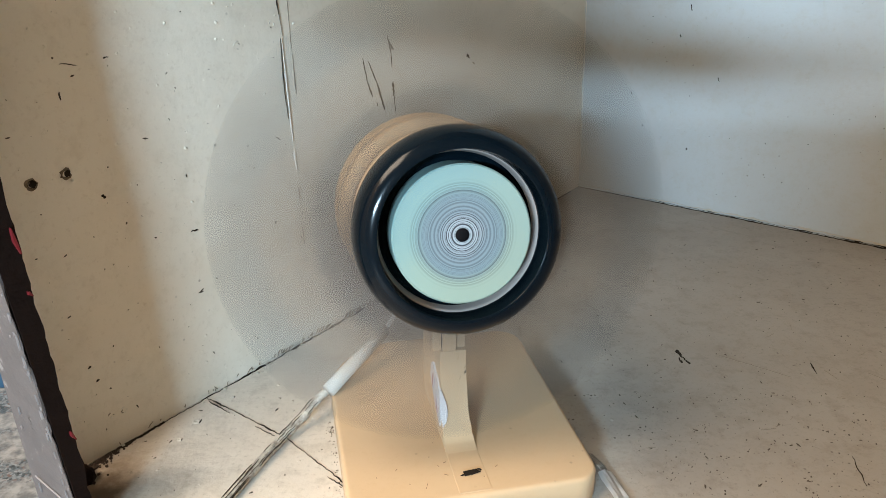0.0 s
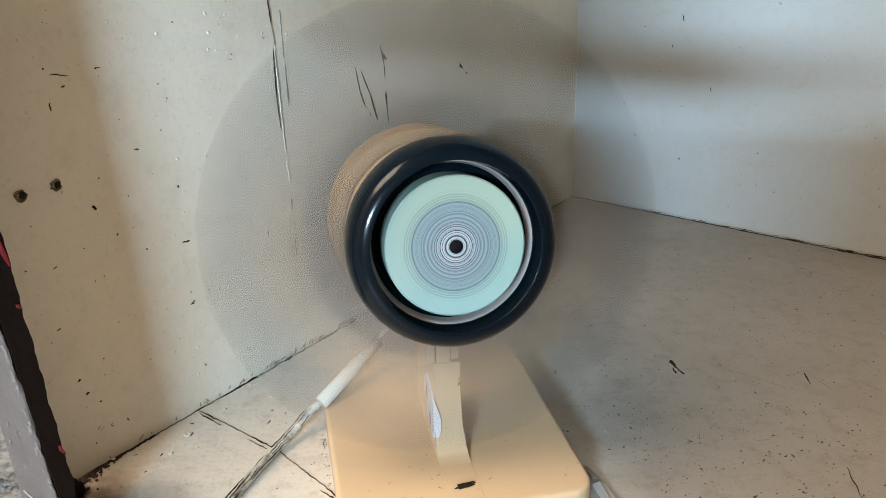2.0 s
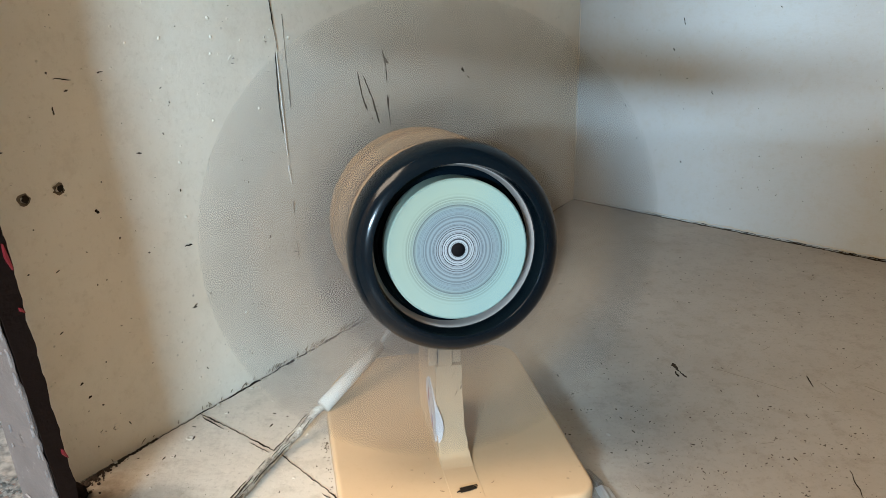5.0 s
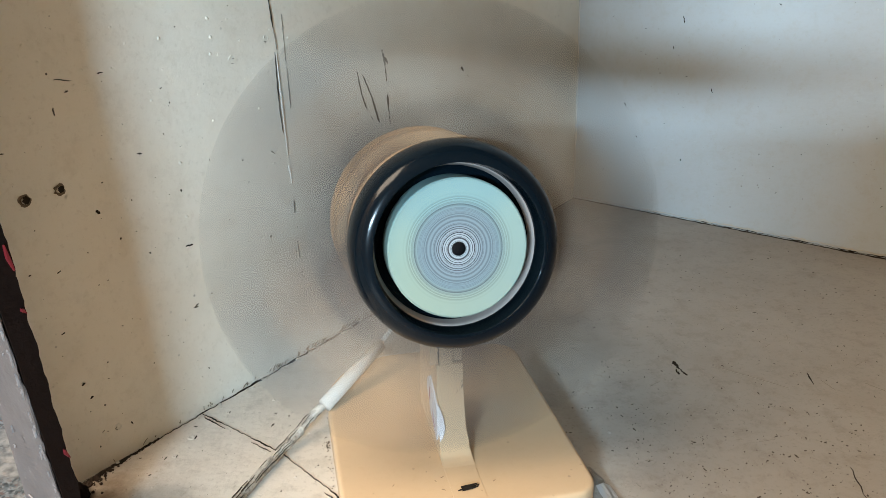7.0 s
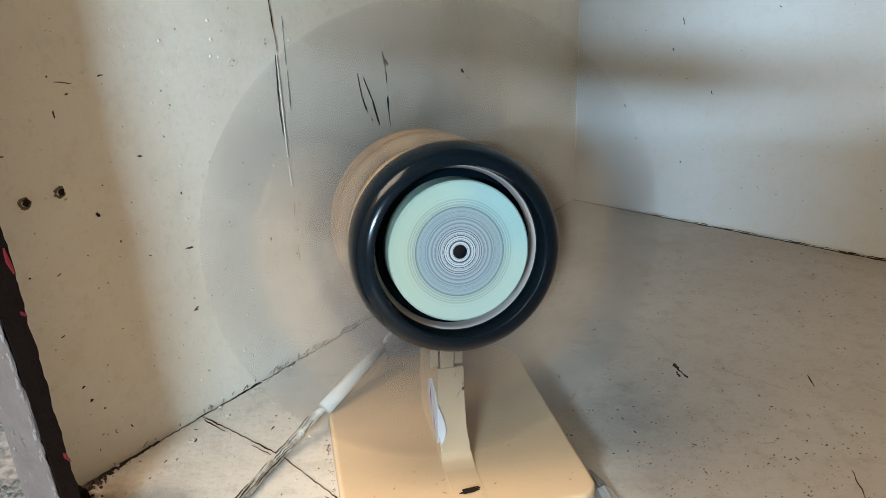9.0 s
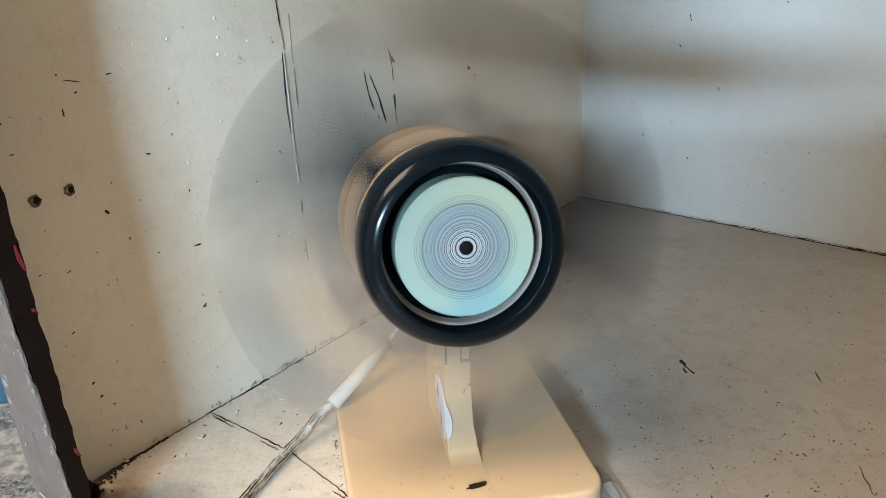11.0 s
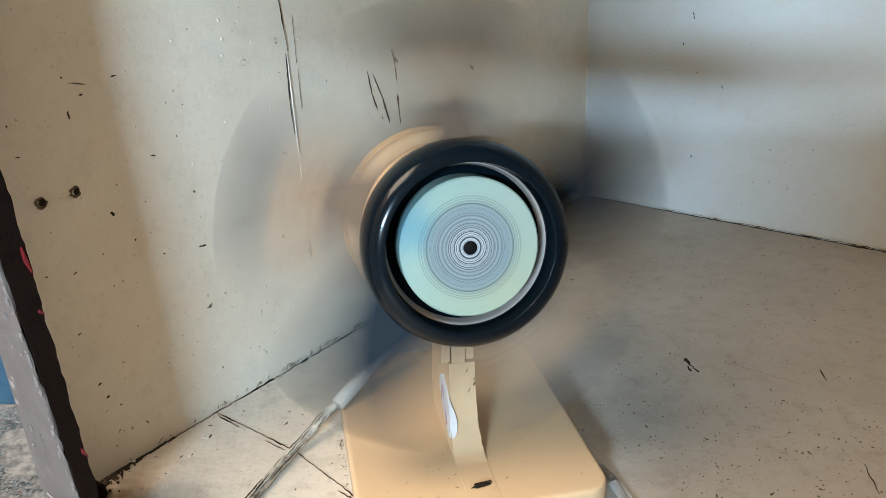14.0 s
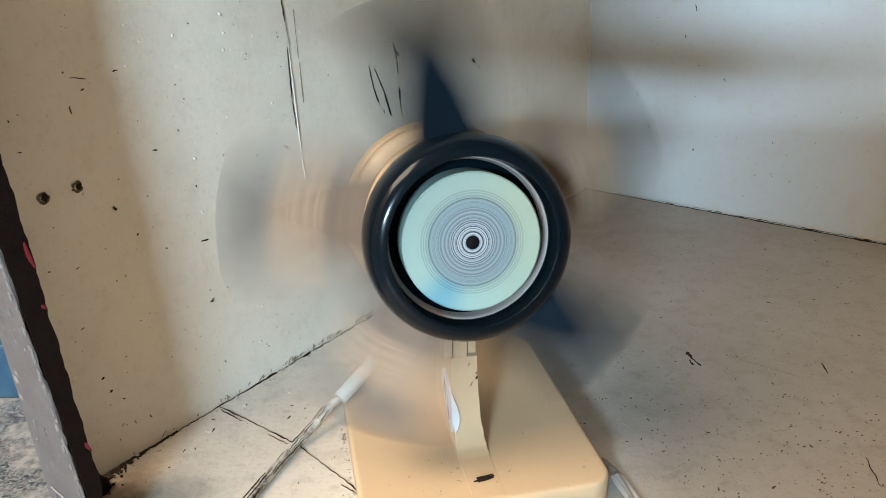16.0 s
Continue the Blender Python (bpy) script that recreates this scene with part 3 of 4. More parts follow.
def blade_mesh():
    bm = bmesh.new()
    nr, na = 12, 12
    grid = []
    for side in (0, 1):
        sheet = []
        for i in range(nr + 1):
            r = R_ROOT + (R_TIP - R_ROOT) * i / nr
            u = i / nr
            chord = 0.071 + 0.006 * u - 0.024 * u * u
            width = chord / r
            row = []
            for k in range(na + 1):
                q = k / na - 0.5
                rr = r - (0.022 * u ** 3) * (abs(q) * 2) ** 4.5
                a = q * width + radians(6) * u
                y = BLADE_Y - q * width * r * 0.48 + 0.006 * (1 - 4 * q * q) + side * 0.0016
                row.append(bm.verts.new((rr * math.cos(a), y, rr * math.sin(a))))
            sheet.append(row)
        grid.append(sheet)
    for i in range(nr):
        for k in range(na):
            bm.faces.new((grid[0][i][k], grid[0][i][k + 1], grid[0][i + 1][k + 1], grid[0][i + 1][k]))
            bm.faces.new((grid[1][i][k], grid[1][i + 1][k], grid[1][i + 1][k + 1], grid[1][i][k + 1]))
    rim = [(0, k) for k in range(na)] + [(i, na) for i in range(nr)] + [(nr, k) for k in range(na, 0, -1)] + [(i, 0) for i in range(nr, 0, -1)]
    for (i, k), (i2, k2) in zip(rim, rim[1:] + rim[:1]):
        bm.faces.new((grid[0][i][k], grid[1][i][k], grid[1][i2][k2], grid[0][i2][k2]))
    return bm


navy_mesh = mesh_of("blade", blade_mesh(), BLADE, True)
band_mesh = mesh_of("blade", blade_mesh(), BANDED, True)
blades = []
for i in range(5):
    navy = i in (0, 2)
    ob = new("blade", navy_mesh if navy else band_mesh)
    ob.parent = rotor
    tagged(ob, "dark navy plastic fan blade" if navy else "fan blade with a tan band and dark tip")
    ob.matrix_basis = pose(0, 0, 0, 0, 72 * i, 0)
    blades.append(ob)

# ---- power cord ----
cord = tagged(new("power_cord"), "grimy cream power cord with a white sleeve, lying on the ledge", "cord")
rng = random.Random(8)
pts = [Vector((-0.2075, 0.36, 0.0045)), Vector((-0.1602, 0.4878, 0.0045)), Vector((-0.1500, 0.5162, 0.0045)), Vector((-0.1388, 0.5440, 0.0055)), Vector((-0.1268, 0.5620, 0.0100)), Vector((-0.1160, 0.5752, 0.0185)), Vector((-0.1040, 0.5850, 0.0275))]
dense = []
for a, b in zip(pts, pts[1:]):
    dense += [a.lerp(b, k / 6) + Vector((rng.uniform(-0.0006, 0.0006), 0, rng.uniform(-0.0003, 0.0003))) for k in range(6)]
dense.append(pts[-1])
part("cable", tube(bmesh.new(), dense, [0.0040 + rng.uniform(-0.0003, 0.0003) for _ in dense]), CORD, cord, smooth=True)
# dark streaks of grime along the cable
bm = bmesh.new()
for k in range(34):
    i0, n = rng.randrange(0, len(dense) - 8), rng.randrange(3, 8)
    a = rng.choice((-1.15, 1.15, -1.0, 1.05, -0.5, 0.1, 0.6)) + rng.uniform(-0.15, 0.15)
    strip = [p + Vector((0.93 * math.sin(a) * 0.0040, -0.37 * math.sin(a) * 0.0040, math.cos(a) * 0.0040)) for p in dense[i0:i0 + n]]
    w = rng.uniform(0.0003, 0.0010)
    ribbon(bm, strip, [w * (0.3 if j in (0, n - 1) else rng.uniform(0.6, 1.2)) for j in range(n)], 0.0006, (0.93 * math.sin(a), -0.37 * math.sin(a), math.cos(a)))
part("grime", bm, mat("cable_grime", (0.07, 0.055, 0.04), 0.9, spec=0.1), cord, "dark streaks of grime")
lo, hi, end = Vector((-0.1025, 0.5790, 0.0300)), Vector((-0.0524, 0.6440, 0.0592)), Vector((-0.040, 0.662, 0.072))
hi = lo.lerp(hi, 0.93)
part("sleeve", tube(bmesh.new(), [lo, lo.lerp(hi, 0.5), hi], [0.0066, 0.0064, 0.0060], 16), WHITE, cord, "white plastic sleeve", smooth=True)
part("bare_cable", tube(bmesh.new(), [hi.lerp(lo, 0.05), end, Vector((-0.005, 0.70, 0.15))], [0.0025, 0.0025, 0.0025], 8), CORD, cord, smooth=True)


# ---- marks, joints and dirt ----


def floor_at(x, y):
    return Vector((x, y, 0.0))


def crack(name, a, b, normal, width, parent, rng, steps=60, wander=0.0012, lift=0.0005, material=None, even=0.35):
    pts = wobble(a, b, steps, wander, rng, normal)
    return part(name, ribbon(bmesh.new(), pts, [width * (even + 1.5 * max(0.0, noise.noise(Vector((p.x * 55, p.y * 55, p.z * 55 + 3))) + 0.15)) * rng.uniform(0.6, 1.2) * min(1, 0.3 + 4 * i / steps, 0.3 + 4 * (steps - i) / steps) for i, p in enumerate(pts)], lift, normal), material or CRACK, parent)


rng = random.Random(21)
PALE_CRUMB = mat("pale_crumb", (0.5, 0.45, 0.37), 0.8)
UP = Vector((0, 0, 1))
crack("joint_crack", on_left(0.03, 0, 0.002), on_left(0.885, 0, 0.002), UP, 0.0032, floor, rng, 190, 0.0010)
# crumbling plaster along the joint
bm = bmesh.new()
for k in range(150):
    at, lean = rng.triangular(0.33, 0.88, 0.5), rng.uniform(-0.3, 0.7)
    z, h = rng.uniform(0.0, 0.003), rng.uniform(0.0008, 0.0045)
    ribbon(bm, [on_left(at, z, 0.0004), on_left(at - h * lean, z + h * 0.6, 0.0004), on_left(at - h * lean * 2.2, z + h, 0.0004)], [0.0003, 0.0011 * rng.uniform(0.4, 1), 0.0003], 0.0005, LEFT_N)
part("crumbled_edge", bm, mat("crumbled_edge_shade", (0.22, 0.18, 0.13), 0.9), wall_left)
bm = bmesh.new()
for k in range(120):
    at, o, r = rng.triangular(0.33, 0.88, 0.5), abs(rng.gauss(0, 0.004)), rng.uniform(0.0005, 0.0018)
    made = bmesh.ops.create_icosphere(bm, subdivisions=1, radius=r)
    c = on_left(at, r * 0.4, 0.002 + o)
    for v in made["verts"]:
        v.co = Vector((v.co.x * rng.uniform(0.7, 1.5), v.co.y * rng.uniform(0.7, 1.5), v.co.z * 0.7)) + c
part("crumbs", bm, PALE_CRUMB, floor)
crack("joint_crack", on_right(0.0, 0, 0.002), on_right(1.2, 0, 0.002), UP, 0.0034, floor, rng, 260, 0.0010, even=0.8)
crack("joint_crack", on_right(0.05, 0.0016), on_right(1.2, 0.0016), RIGHT_N, 0.0012, wall_right, rng, 260, 0.0008, even=0.5)
crack("joint_lip", on_right(0.02, 0.0042), on_right(1.2, 0.0048), RIGHT_N, 0.0022, wall_right, rng, 200, 0.0012, 0.0012, PALE_CRUMB, even=0.5)
crack("tile_joint", floor_at(-0.2235, 0.611), floor_at(-0.1395, 0.5525), UP, 0.0014, floor, rng, 40, 0.0007)
crack("tile_joint", floor_at(-0.1395, 0.5525), floor_at(-0.064, 0.477), UP, 0.0014, floor, rng, 40, 0.0007)
for a, b, w in (((-0.221, 0.606), (-0.196, 0.587), 0.0011), ((-0.168, 0.567), (-0.148, 0.553), 0.0006), ((-0.094, 0.500), (-0.080, 0.488), 0.0009)):
    crack("tile_joint", floor_at(*a), floor_at(*b), UP, w, floor, rng, 18, 0.0006, even=0.5)
FAINT = mat("scuff_and_dent_dark", (0.21, 0.18, 0.145), 0.8)
crack("scratch", floor_at(0.2835, 0.6911), floor_at(0.3458, 0.6469), UP, 0.0016, floor, rng, 24, 0.0003, 0.0004, FAINT)
for k in range(22):
    x, y, a, d = rng.uniform(0.15, 0.5), rng.uniform(0.47, 0.85), rng.uniform(0, 3.14), rng.uniform(0.004, 0.020)
    crack("scratch", floor_at(x, y), floor_at(x + d * math.cos(a), y + d * math.sin(a)), UP, rng.uniform(0.0003, 0.0008), floor, rng, 8, 0.0004, 0.0004, FAINT)
crack("scratch", floor_at(0.2455, 0.699), floor_at(0.2470, 0.683), UP, 0.0050, floor, rng, 8, 0.0010, even=0.6)
crack("scratch", floor_at(0.2450, 0.684), floor_at(0.2440, 0.673), UP, 0.0026, floor, rng, 6, 0.0008, even=0.6)
crack("scratch", floor_at(0.2480, 0.684), floor_at(0.2525, 0.671), UP, 0.0030, floor, rng, 6, 0.0008, even=0.6)
crack("scratch", floor_at(0.3758, 0.6738), floor_at(0.3732, 0.6527), UP, 0.0012, floor, rng, 6, 0.0004)
crack("scratch", floor_at(0.3465, 0.5252), floor_at(0.3395, 0.4884), UP, 0.0013, floor, rng, 8, 0.0008)
# board seam in the left wall
PALE = mat("filler_and_dent_pale", (0.66, 0.62, 0.54), 0.6)
WHITE_EDGE = mat("white_seam_edge", (0.82, 0.79, 0.72), 0.5)
for z0, z1, s0, s1, w, m in ((0.385, 0.337, 0.6265, 0.6232, 0.0010, CRACK), (0.316, 0.268, 0.6246, 0.6268, 0.0013, CRACK), (0.268, 0.240, 0.6270, 0.6258, 0.0007, CRACK),
                             (0.337, 0.318, 0.6230, 0.6216, 0.0007, FAINT), (0.170, 0.158, 0.6228, 0.6238, 0.0006, FAINT), (0.128, 0.108, 0.6240, 0.6236, 0.0005, FAINT)):
    crack("seam", on_left(s0, z0), on_left(s1, z1), LEFT_N, w, wall_left, rng, 16, 0.0003, 0.0011, m, even=0.7)
crack("seam", on_left(0.6234, 0.316), on_left(0.6238, 0.218), LEFT_N, 0.0012, wall_left, rng, 24, 0.0002, 0.0014, WHITE_EDGE, even=0.9)
crack("seam", on_left(0.6232, 0.208), on_left(0.6222, 0.188), LEFT_N, 0.0016, wall_left, rng, 8, 0.0002, 0.0010, WHITE_EDGE, even=0.9)
crack("seam", on_left(0.6108, 0.349), on_left(0.6120, 0.305), LEFT_N, 0.0004, wall_left, rng, 20, 0.0002, 0.0006, FAINT, even=0.5)
crack("seam", on_left(0.6114, 0.300), on_left(0.6122, 0.262), LEFT_N, 0.0007, wall_left, rng, 20, 0.0002, 0.0006, FAINT, even=0.5)
crack("corner_bead", on_right(0.0015, 0.02), on_right(0.0015, 0.6), RIGHT_N, 0.0022, wall_right, rng, 60, 0.0002, 0.0005, PALE)
# scratches in the left wall
for a, b, w in (((0.5139, 0.283), (0.5095, 0.2576), 0.0024), ((0.5095, 0.2576), (0.5026, 0.240), 0.0015), ((0.5059, 0.2785), (0.4932, 0.2522), 0.0014), ((0.4932, 0.2522), (0.4842, 0.2225), 0.0030),
                ((0.4965, 0.2325), (0.4950, 0.2285), 0.0016), ((0.4674, 0.2510), (0.4664, 0.2290), 0.0020), ((0.4668, 0.2290), (0.4655, 0.2170), 0.0008), ((0.4678, 0.2800), (0.4672, 0.2660), 0.0018),
                ((0.3231, 0.2615), (0.3165, 0.2560), 0.0046), ((0.3100, 0.2505), (0.3060, 0.2475), 0.0010), ((0.7531, 0.1652), (0.7452, 0.1642), 0.0024), ((0.8402, 0.3025), (0.8405, 0.2968), 0.0020),
                ((0.8354, 0.3221), (0.8224, 0.3194), 0.0008), ((0.8258, 0.2198), (0.8227, 0.2166), 0.0020), ((0.6439, 0.2264), (0.6387, 0.2225), 0.0008), ((0.8014, 0.3214), (0.7967, 0.3222), 0.0014)):
    crack("scratch", on_left(*a), on_left(*b), LEFT_N, w, wall_left, rng, 9, 0.0004, even=0.6)
for da, db in (((0.4722, 0.3010), (0.4690, 0.2900)), ((0.4700, 0.2950), (0.4632, 0.2850)), ((0.4712, 0.2960), (0.4676, 0.2820)), ((0.4690, 0.2900), (0.4650, 0.2870))):
    crack("scratch", on_left(*da), on_left(*db), LEFT_N, 0.0026, wall_left, rng, 9, 0.0008, 0.0005, FAINT, even=0.5)
for u, v, d in ((0.8645, 0.1816, 0.003), (0.8858, 0.1866, 0.0016), (0.8730, 0.1324, 0.003), (0.8674, 0.0834, 0.003), (0.8634, 0.0690, 0.003), (0.5171, 0.2389, 0.0012)):
    crack("chip", on_left(u + d / 2, v - d * 0.2), on_left(u - d / 2, v + d * 0.2), LEFT_N, 0.0014, wall_left, rng, 4, 0.0002, even=0.7)
for u, v, d in ((0.1625, 0.2999, 0.010), (0.1511, 0.2596, 0.004), (0.2116, 0.2033, 0.006), (0.0820, 0.1685, 0.005), (0.1035, 0.1205, 0.003), (0.1756, 0.0939, 0.003)):
    crack("chip", on_right(u, v + d / 2), on_right(u + d * 0.3, v - d / 2), RIGHT_N, 0.0024, wall_right, rng, 5, 0.0005, even=0.6)
# dents, their shaded and lit edges drawn as flat dark and pale strokes
for s, z, r in ((0.6734, 0.3147, 0.005), (0.6338, 0.3297, 0.006), (0.8586, 0.0317, 0.005), (0.8479, 0.0301, 0.005)):
    for k in range(5):
        a0, q = rng.uniform(0, 6.28), rng.uniform(0.2, 0.9)
        pts = [on_left(s + r * q * math.cos(a0 + 0.35 * i) * rng.uniform(0.8, 1.2), z + r * q * math.sin(a0 + 0.35 * i) * rng.uniform(0.8, 1.2)) for i in range(4)]
        part("dent_stroke", ribbon(bmesh.new(), pts, [0.0003, rng.uniform(0.0004, 0.0012), 0.0008, 0.0003], 0.0005, LEFT_N), FAINT if k % 2 else PALE, wall_left)


def screw_hole(s, z, r):
    """A ragged screw hole: a flat dark disc painted for its shaded depth, with a crumbled rim."""
    bm = bmesh.new()
    rng = random.Random(int(s * 1000))
    rings = []
    for q, out in ((1.25, 0.0002), (1.05, 0.0012), (0.85, 0.0009), (0.7, 0.0004)):
        rings.append([bm.verts.new(on_left(s + r * q * math.cos(a) * rng.uniform(0.72, 1.18), z + r * q * math.sin(a) * rng.uniform(0.72, 1.18), out)) for a in [2 * math.pi * i / 14 for i in range(14)]])
    for a, b in zip(rings, rings[1:]):
        for i in range(14):
            bm.faces.new((a[i], a[(i + 1) % 14], b[(i + 1) % 14], b[i]))
    hole = part("screw_hole", bm, mat("crumbled_plaster", (0.13, 0.095, 0.06), 0.9), wall_left, "ragged dark screw hole")
    bm = bmesh.new()
    bm.faces.new([bm.verts.new(on_left(s - r * 0.2 + r * 0.75 * rng.uniform(0.7, 1.1) * math.cos(2 * math.pi * i / 14), z + r * 0.1 + r * 0.8 * rng.uniform(0.7, 1.1) * math.sin(2 * math.pi * i / 14), 0.0014)) for i in range(14)])
    part("hole_shade", bm, CRACK, hole)


screw_hole(0.8759, 0.2420, 0.0040)
screw_hole(0.8495, 0.2431, 0.0038)


CHIP = mat("dull_chip", (0.075, 0.06, 0.045), 0.9, spec=0.1)


def specks(name, place, count, u0, u1, v0, v1, normal, rng, label, material):
    """Flecks of dirt and chipped paint strewn over a surface."""
    bm = bmesh.new()
    for _ in range(count):
        u, v = rng.uniform(u0, u1), rng.uniform(v0, v1)
        p = Vector(place(u, v))
        size = 0.0003 + 0.0009 * rng.random() ** 3
        long = size * rng.choice((0.8, 0.8, 0.9, 1.1, 1.4, 2.2))
        a = rng.uniform(0, math.pi)
        n = Vector(normal)
        e1 = n.cross(Vector((0.3, 0.5, 0.81))).normalized()
        e2 = n.cross(e1)
        d = e1 * math.cos(a) + e2 * math.sin(a)
        ribbon(bm, [p - d * long, p - d * long * 0.2, p + d * long], [size * 0.5, size * 1.5, size * 0.3], 0.0005, n)
    return thing(name, bm, material, label, "dirt", "stuff")


specks("dirt_specks", lambda u, v: floor_at(u, v), 620, 0.10, 0.7, 0.42, 1.0, UP, rng, "dark dirt flecks strewn on the ledge", CHIP)
specks("dirt_specks", lambda u, v: floor_at(0.26 + (u - 0.26) * abs(v - 0.44) ** 0.35 * 1.6, v), 260, 0.12, 0.42, 0.46, 0.62, UP, rng, "fine dark flecks drifted together on the ledge", CHIP)
specks("dirt_specks", lambda u, v: floor_at(u, v), 60, -0.27, -0.08, 0.42, 0.62, UP, rng, "dark dirt flecks beside the wall", CHIP)
specks("paint_chips", lambda u, v: on_left(u, v), 115, 0.62, 0.885, 0.02, 0.37, LEFT_N, rng, "small dark chips in the cream wall", CHIP)
specks("paint_chips", lambda u, v: on_left(u, v), 14, 0.15, 0.62, 0.05, 0.36, LEFT_N, rng, "small dark chips in the cream wall", CHIP)
specks("paint_chips", lambda u, v: on_right(u, v), 85, 0.03, 0.55, 0.03, 0.36, RIGHT_N, rng, "small dark chips in the pale wall", CRACK)



def blisters(name, place, count, u0, u1, v0, v1, normal, material, label, rng):
    """Low blisters and brush lumps in the paint."""
    bm = bmesh.new()
    n = Vector(normal)
    e1 = n.cross(Vector((0.3, 0.5, 0.81))).normalized()
    e2 = n.cross(e1)
    for _ in range(count):
        p = Vector(place(rng.uniform(u0, u1), rng.uniform(v0, v1)))
        r = 0.0004 + 0.0013 * rng.random() ** 3
        tall = r * rng.uniform(0.3, 0.75)
        wide, ring, a0 = rng.uniform(0.6, 1.6), [], rng.uniform(0, 3)
        for q, h in ((1.0, -0.0001), (0.6, 0.8)):
            ring.append([bm.verts.new(p + (e1 * math.cos(a0 + k * 0.898) * wide + e2 * math.sin(a0 + k * 0.898)) * r * q + n * (tall * h if h > 0 else h)) for k in range(7)])
        peak = bm.verts.new(p + n * tall)
        for k in range(7):
            j = (k + 1) % 7
            bm.faces.new((ring[0][k], ring[0][j], ring[1][j], ring[1][k]))
            bm.faces.new((ring[1][k], ring[1][j], peak))
    return thing(name, bm, material, label, "paint", "stuff", smooth=True)


blisters("paint_blisters", lambda u, v: on_left(u, v), 300, 0.60, 0.89, 0.01, 0.38, LEFT_N, WALL, "small blisters in the cream paint", rng)
blisters("paint_blisters", lambda u, v: on_left(u, v), 70, 0.2, 0.62, 0.01, 0.38, LEFT_N, WALL, "small blisters in the cream paint", rng)
blisters("paint_blisters", lambda u, v: on_right(u, v), 110, 0.02, 0.6, 0.01, 0.38, RIGHT_N, WALL_PALE, "small blisters in the pale paint", rng)
blisters("paint_blisters", lambda u, v: floor_at(u, v), 220, -0.26, 0.6, 0.44, 0.72, UP, FLOOR, "small lumps in the ledge paint", rng)

# dirt gathered along the base, and lumps under the paint beside the tile joint
bm = bmesh.new()
for k in range(90):
    y = rng.uniform(-0.075, 0.050) if k < 60 else rng.gauss(0.036, 0.004)
    p = FAN_POSE @ Vector((-0.1012 - abs(rng.gauss(0, 0.0018 if k < 60 else 0.003)), y, 0))
    r = rng.uniform(0.00015, 0.0006)
    made = bmesh.ops.create_icosphere(bm, subdivisions=1, radius=r)
    for v in made["verts"]:
        v.co = Vector((v.co.x * rng.uniform(0.7, 1.6), v.co.y * rng.uniform(0.7, 1.8), max(v.co.z * 0.4, -r * 0.2))) + p + Vector((0, 0, r * 0.2))
thing("dirt_crumbs", bm, mat("brown_dirt", (0.10, 0.075, 0.05), 0.95, spec=0.1), "brown dirt crumbs along the edge of the fan base", "dirt", "stuff")
for x, y, r in ((-0.2229, 0.5746, 0.0034), (-0.2300, 0.5480, 0.0020), (-0.2000, 0.6130, 0.0018)):
    bm = bmesh.new()
    rings = [[bm.verts.new((x + r * q * math.cos(k * 0.524) * rng.uniform(0.8, 1.2), y + r * q * math.sin(k * 0.524) * rng.uniform(0.8, 1.2), h)) for k in range(12)] for q, h in ((1.2, -0.0002), (0.9, 0.0005), (0.7, 0.0007), (0.45, 0.0002))]
    for a, b in zip(rings, rings[1:]):
        for k in range(12):
            bm.faces.new((a[k], a[(k + 1) % 12], b[(k + 1) % 12], b[k]))
    bm.faces.new(rings[-1])
    part("paint_crater", bm, FLOOR, floor, "burst blister in the ledge paint", smooth=True)
    crack("crater_edge", floor_at(x + r, y - r), floor_at(x + r * 1.1, y + r * 0.6), UP, 0.0009, floor, rng, 5, 0.0002, 0.0009, even=0.6)

# rubble at the foot of the post
bm = bmesh.new()
for k in range(150):
    along = abs(rng.gauss(0, 0.022))
    p = on_left(0.900 - along, 0, 0.004 + abs(rng.gauss(0, 0.009)) * max(0.3, 1 - along * 20))
    r = rng.uniform(0.0004, 0.0024) * max(0.4, 1 - along * 12)
    made = bmesh.ops.create_icosphere(bm, subdivisions=1, radius=r)
    for v in made["verts"]:
        v.co = Vector((v.co.x * rng.uniform(0.7, 1.4), v.co.y * rng.uniform(0.7, 1.4), max(v.co.z * 0.9, -r * 0.4))) + p + Vector((0, 0, r * 0.4))
thing("rubble", bm, mat("dark_rubble", (0.035, 0.024, 0.018), 0.95, spec=0.1), "dark crumbs of plaster and dirt at the post's foot", "rubble", "stuff")
# open black gap under the wall beside the post, and the splintered foot of the post
crack("joint_crack", on_left(0.897, 0, 0.0035), on_left(0.815, 0, 0.0022), UP, 0.0058, floor, rng, 60, 0.0008, 0.0007, even=0.5)
bm = bmesh.new()
made = bmesh.ops.create_icosphere(bm, subdivisions=3, radius=1.0)
for v in made["verts"]:
    d = v.co * (1 + 0.22 * noise.noise(v.co * 2.3) + 0.10 * noise.noise(v.co * 7))
    v.co = on_left(0.9015, 0, 0.0150) + LEFT_DIR * d.x * 0.0095 + LEFT_N * d.y * 0.0105 + UP * max(d.z * 0.0150, 0.0)
part("foot", bm, POST_DARK, bpy.data.objects["door_post"], "dark splintered foot", smooth=True)
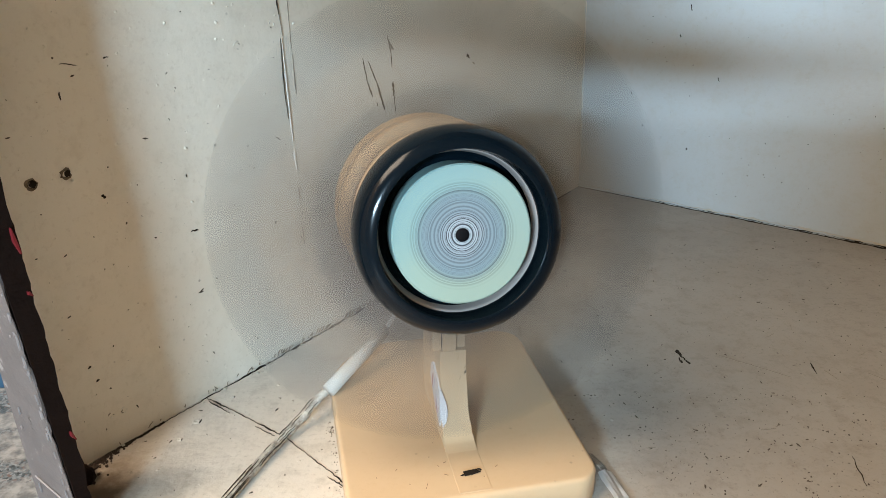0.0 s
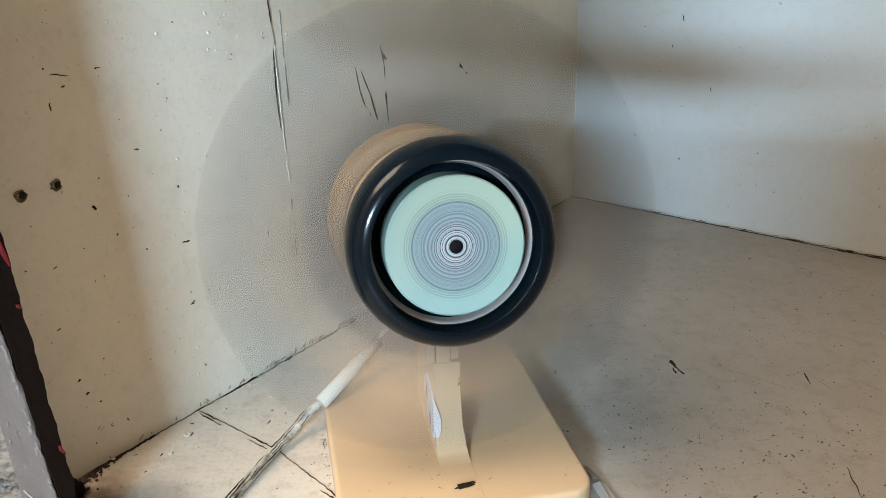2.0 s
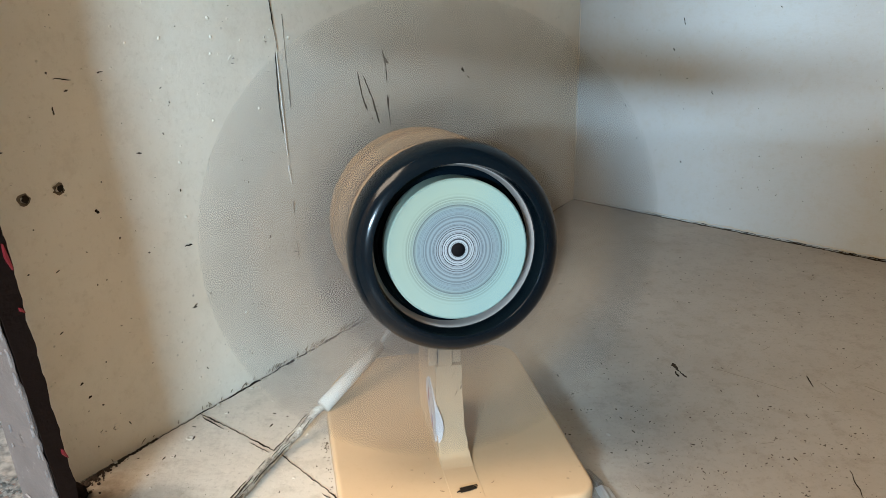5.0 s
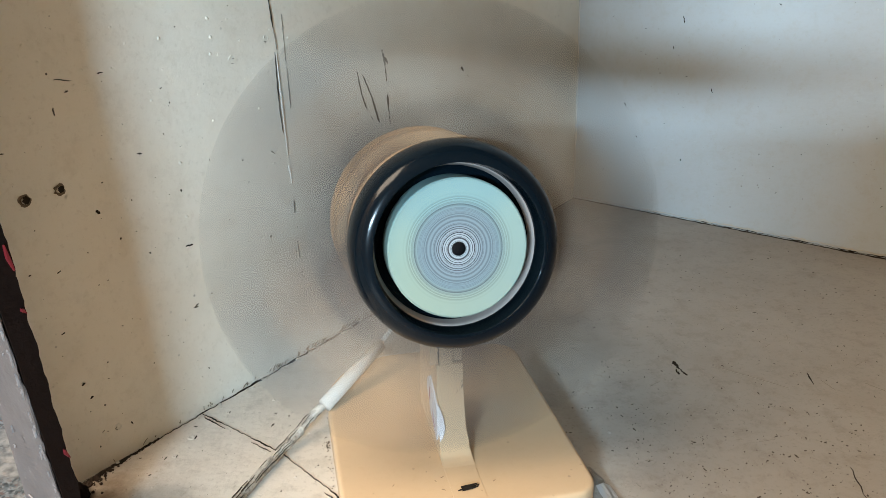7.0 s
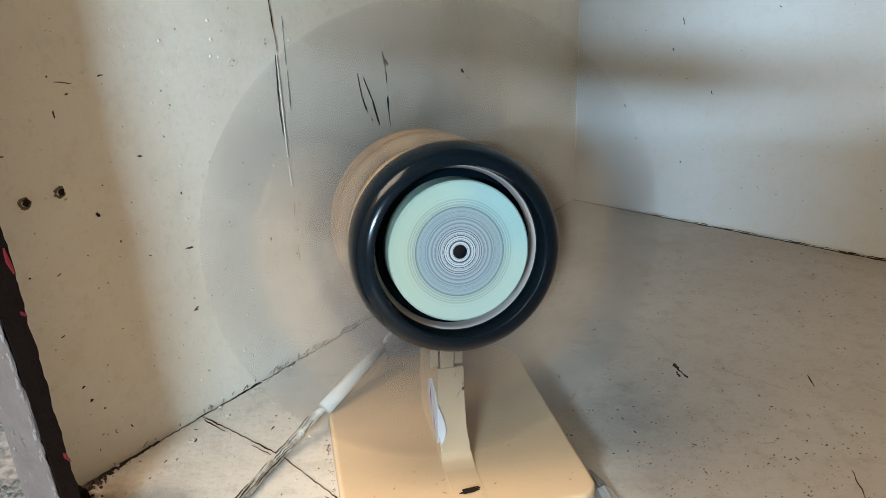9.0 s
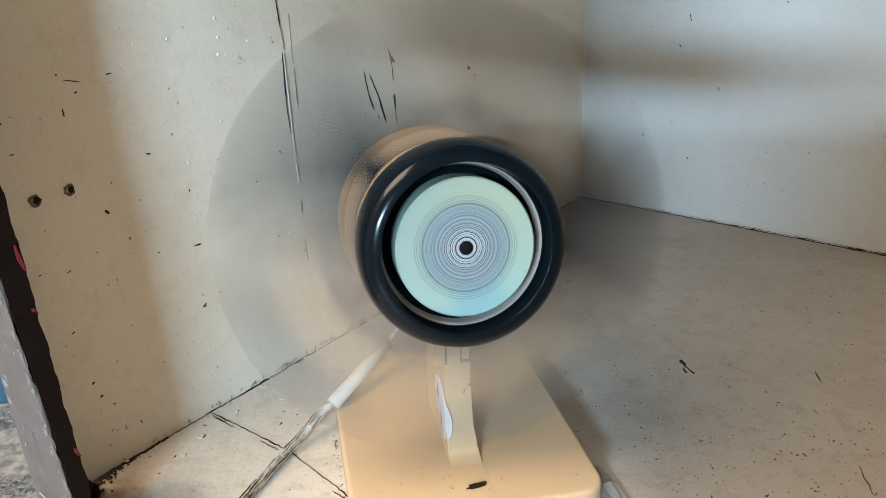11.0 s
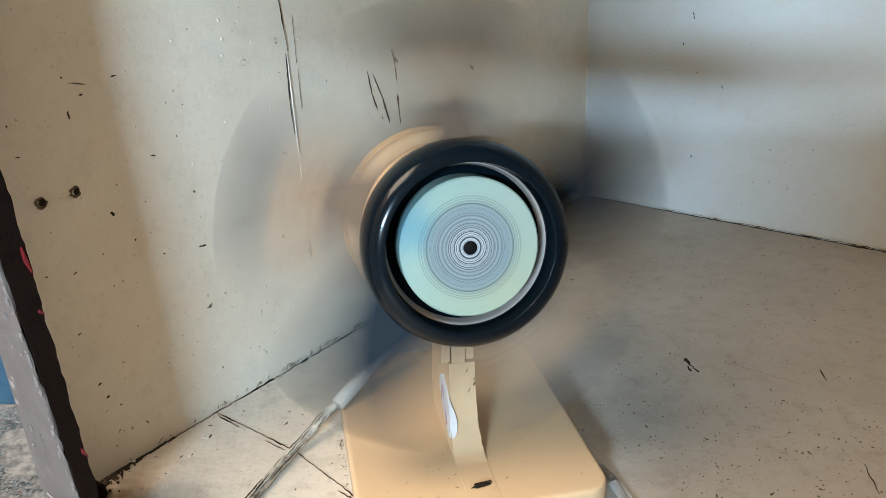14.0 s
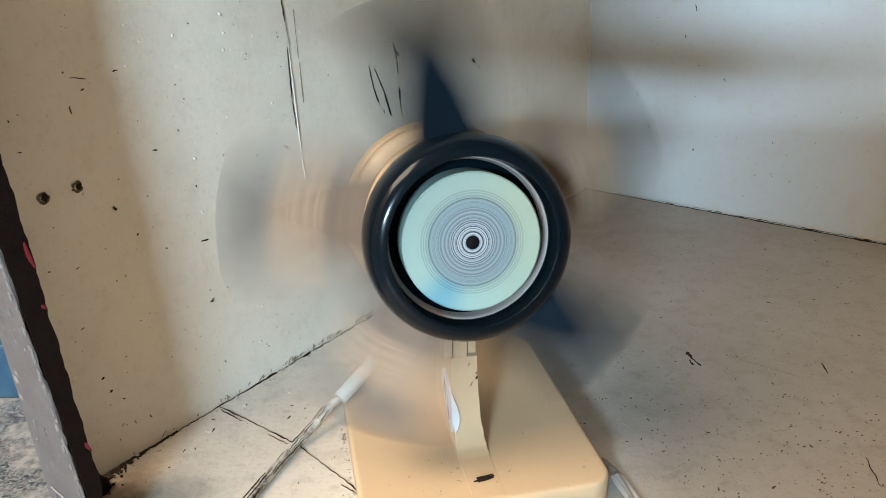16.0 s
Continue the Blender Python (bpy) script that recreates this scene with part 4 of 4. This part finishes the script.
# torn paper beside the base
bm = bmesh.new()
grid = [[bm.verts.new((0.126 + 0.012 * i / 4 + 0.012 * k / 6 + rng.uniform(-0.0004, 0.0004), 0.502 - 0.055 * k / 6, 0.003 + 0.003 * math.sin(i * 0.8 + k * 0.25) ** 2)) for i in range(5)] for k in range(7)]
for a, b in zip(grid, grid[1:]):
    for i in range(4):
        bm.faces.new((a[i], a[i + 1], b[i + 1], b[i]))
bmesh.ops.solidify(bm, geom=bm.faces[:], thickness=0.0004)
thing("paper_scrap", bm, PAPER, "crumpled torn white paper scrap beside the fan base", "paper")
# small coil spring between paper and base
coil = [Vector((0.1235 + 0.0012 * i / 10 + 0.0026 * math.cos(i * 0.9), 0.522 - 0.016 * i / 70, 0.0034 + 0.0026 * math.sin(i * 0.9))) for i in range(71)]
thing("spring", tube(bmesh.new(), coil, [0.0005] * 71, 6), mat("dull_steel", (0.35, 0.33, 0.3), 0.45, 0.8), "small dull steel coil spring beside the fan base", "spring", smooth=True)
# red flecks on the post
for s, z, h in ((0.9222, 0.233, 0.009), (0.9225, 0.196, 0.002), (0.9218, 0.083, 0.004)):
    bm = bmesh.new()
    s += LEAN * z
    ribbon(bm, [on_left(s - 0.001, z - h), on_left(s + 0.0006, z), on_left(s + 0.0012, z + h)], [0.0010, 0.0026, 0.0006], 0.0735, LEFT_N, 0.003)
    part("paint_fleck", bm, RED, bpy.data.objects["door_post"], "red paint fleck")


def motions():
    """The fan runs down: half of the turn is keyed on the rotor, half on each piece in the rotor's space."""
    def turned(t):
        # total turn in degrees, clockwise as seen from the front; it slows all the way
        u = 16.0 - t
        v = min(u, 11.0)
        turn = SPIN_RATE * v + SPIN_SLOW * v * v / 2 + SPIN_CURVE * v ** 3 / 3
        if v > 4.5:
            turn += SPIN_EXTRA * (v - 4.5) ** 3 / 3
        if u > v:
            turn += (SPIN_RATE + SPIN_SLOW * v + SPIN_CURVE * v * v + SPIN_EXTRA * (v - 4.5) ** 2) * (u - v)
        return SPIN_END - turn
    steps = [k / FPS for k in range(0, 16 * FPS + 1)]
    walk(rotor, [(t, HEAD @ pose(0, 0, 0, 0, turned(t) / 2, 0)) for t in steps])
    for ob, first in [(disc, 180)] + [(b, 72 * i) for i, b in enumerate(blades)]:
        walk(ob, [(t, pose(0, 0, 0, 0, first + turned(t) / 2, 0)) for t in steps])


SPIN_END, SPIN_RATE, SPIN_SLOW, SPIN_CURVE, SPIN_EXTRA = -93.0, 1046.9, 161.7, 8.32, 31.0
motions()
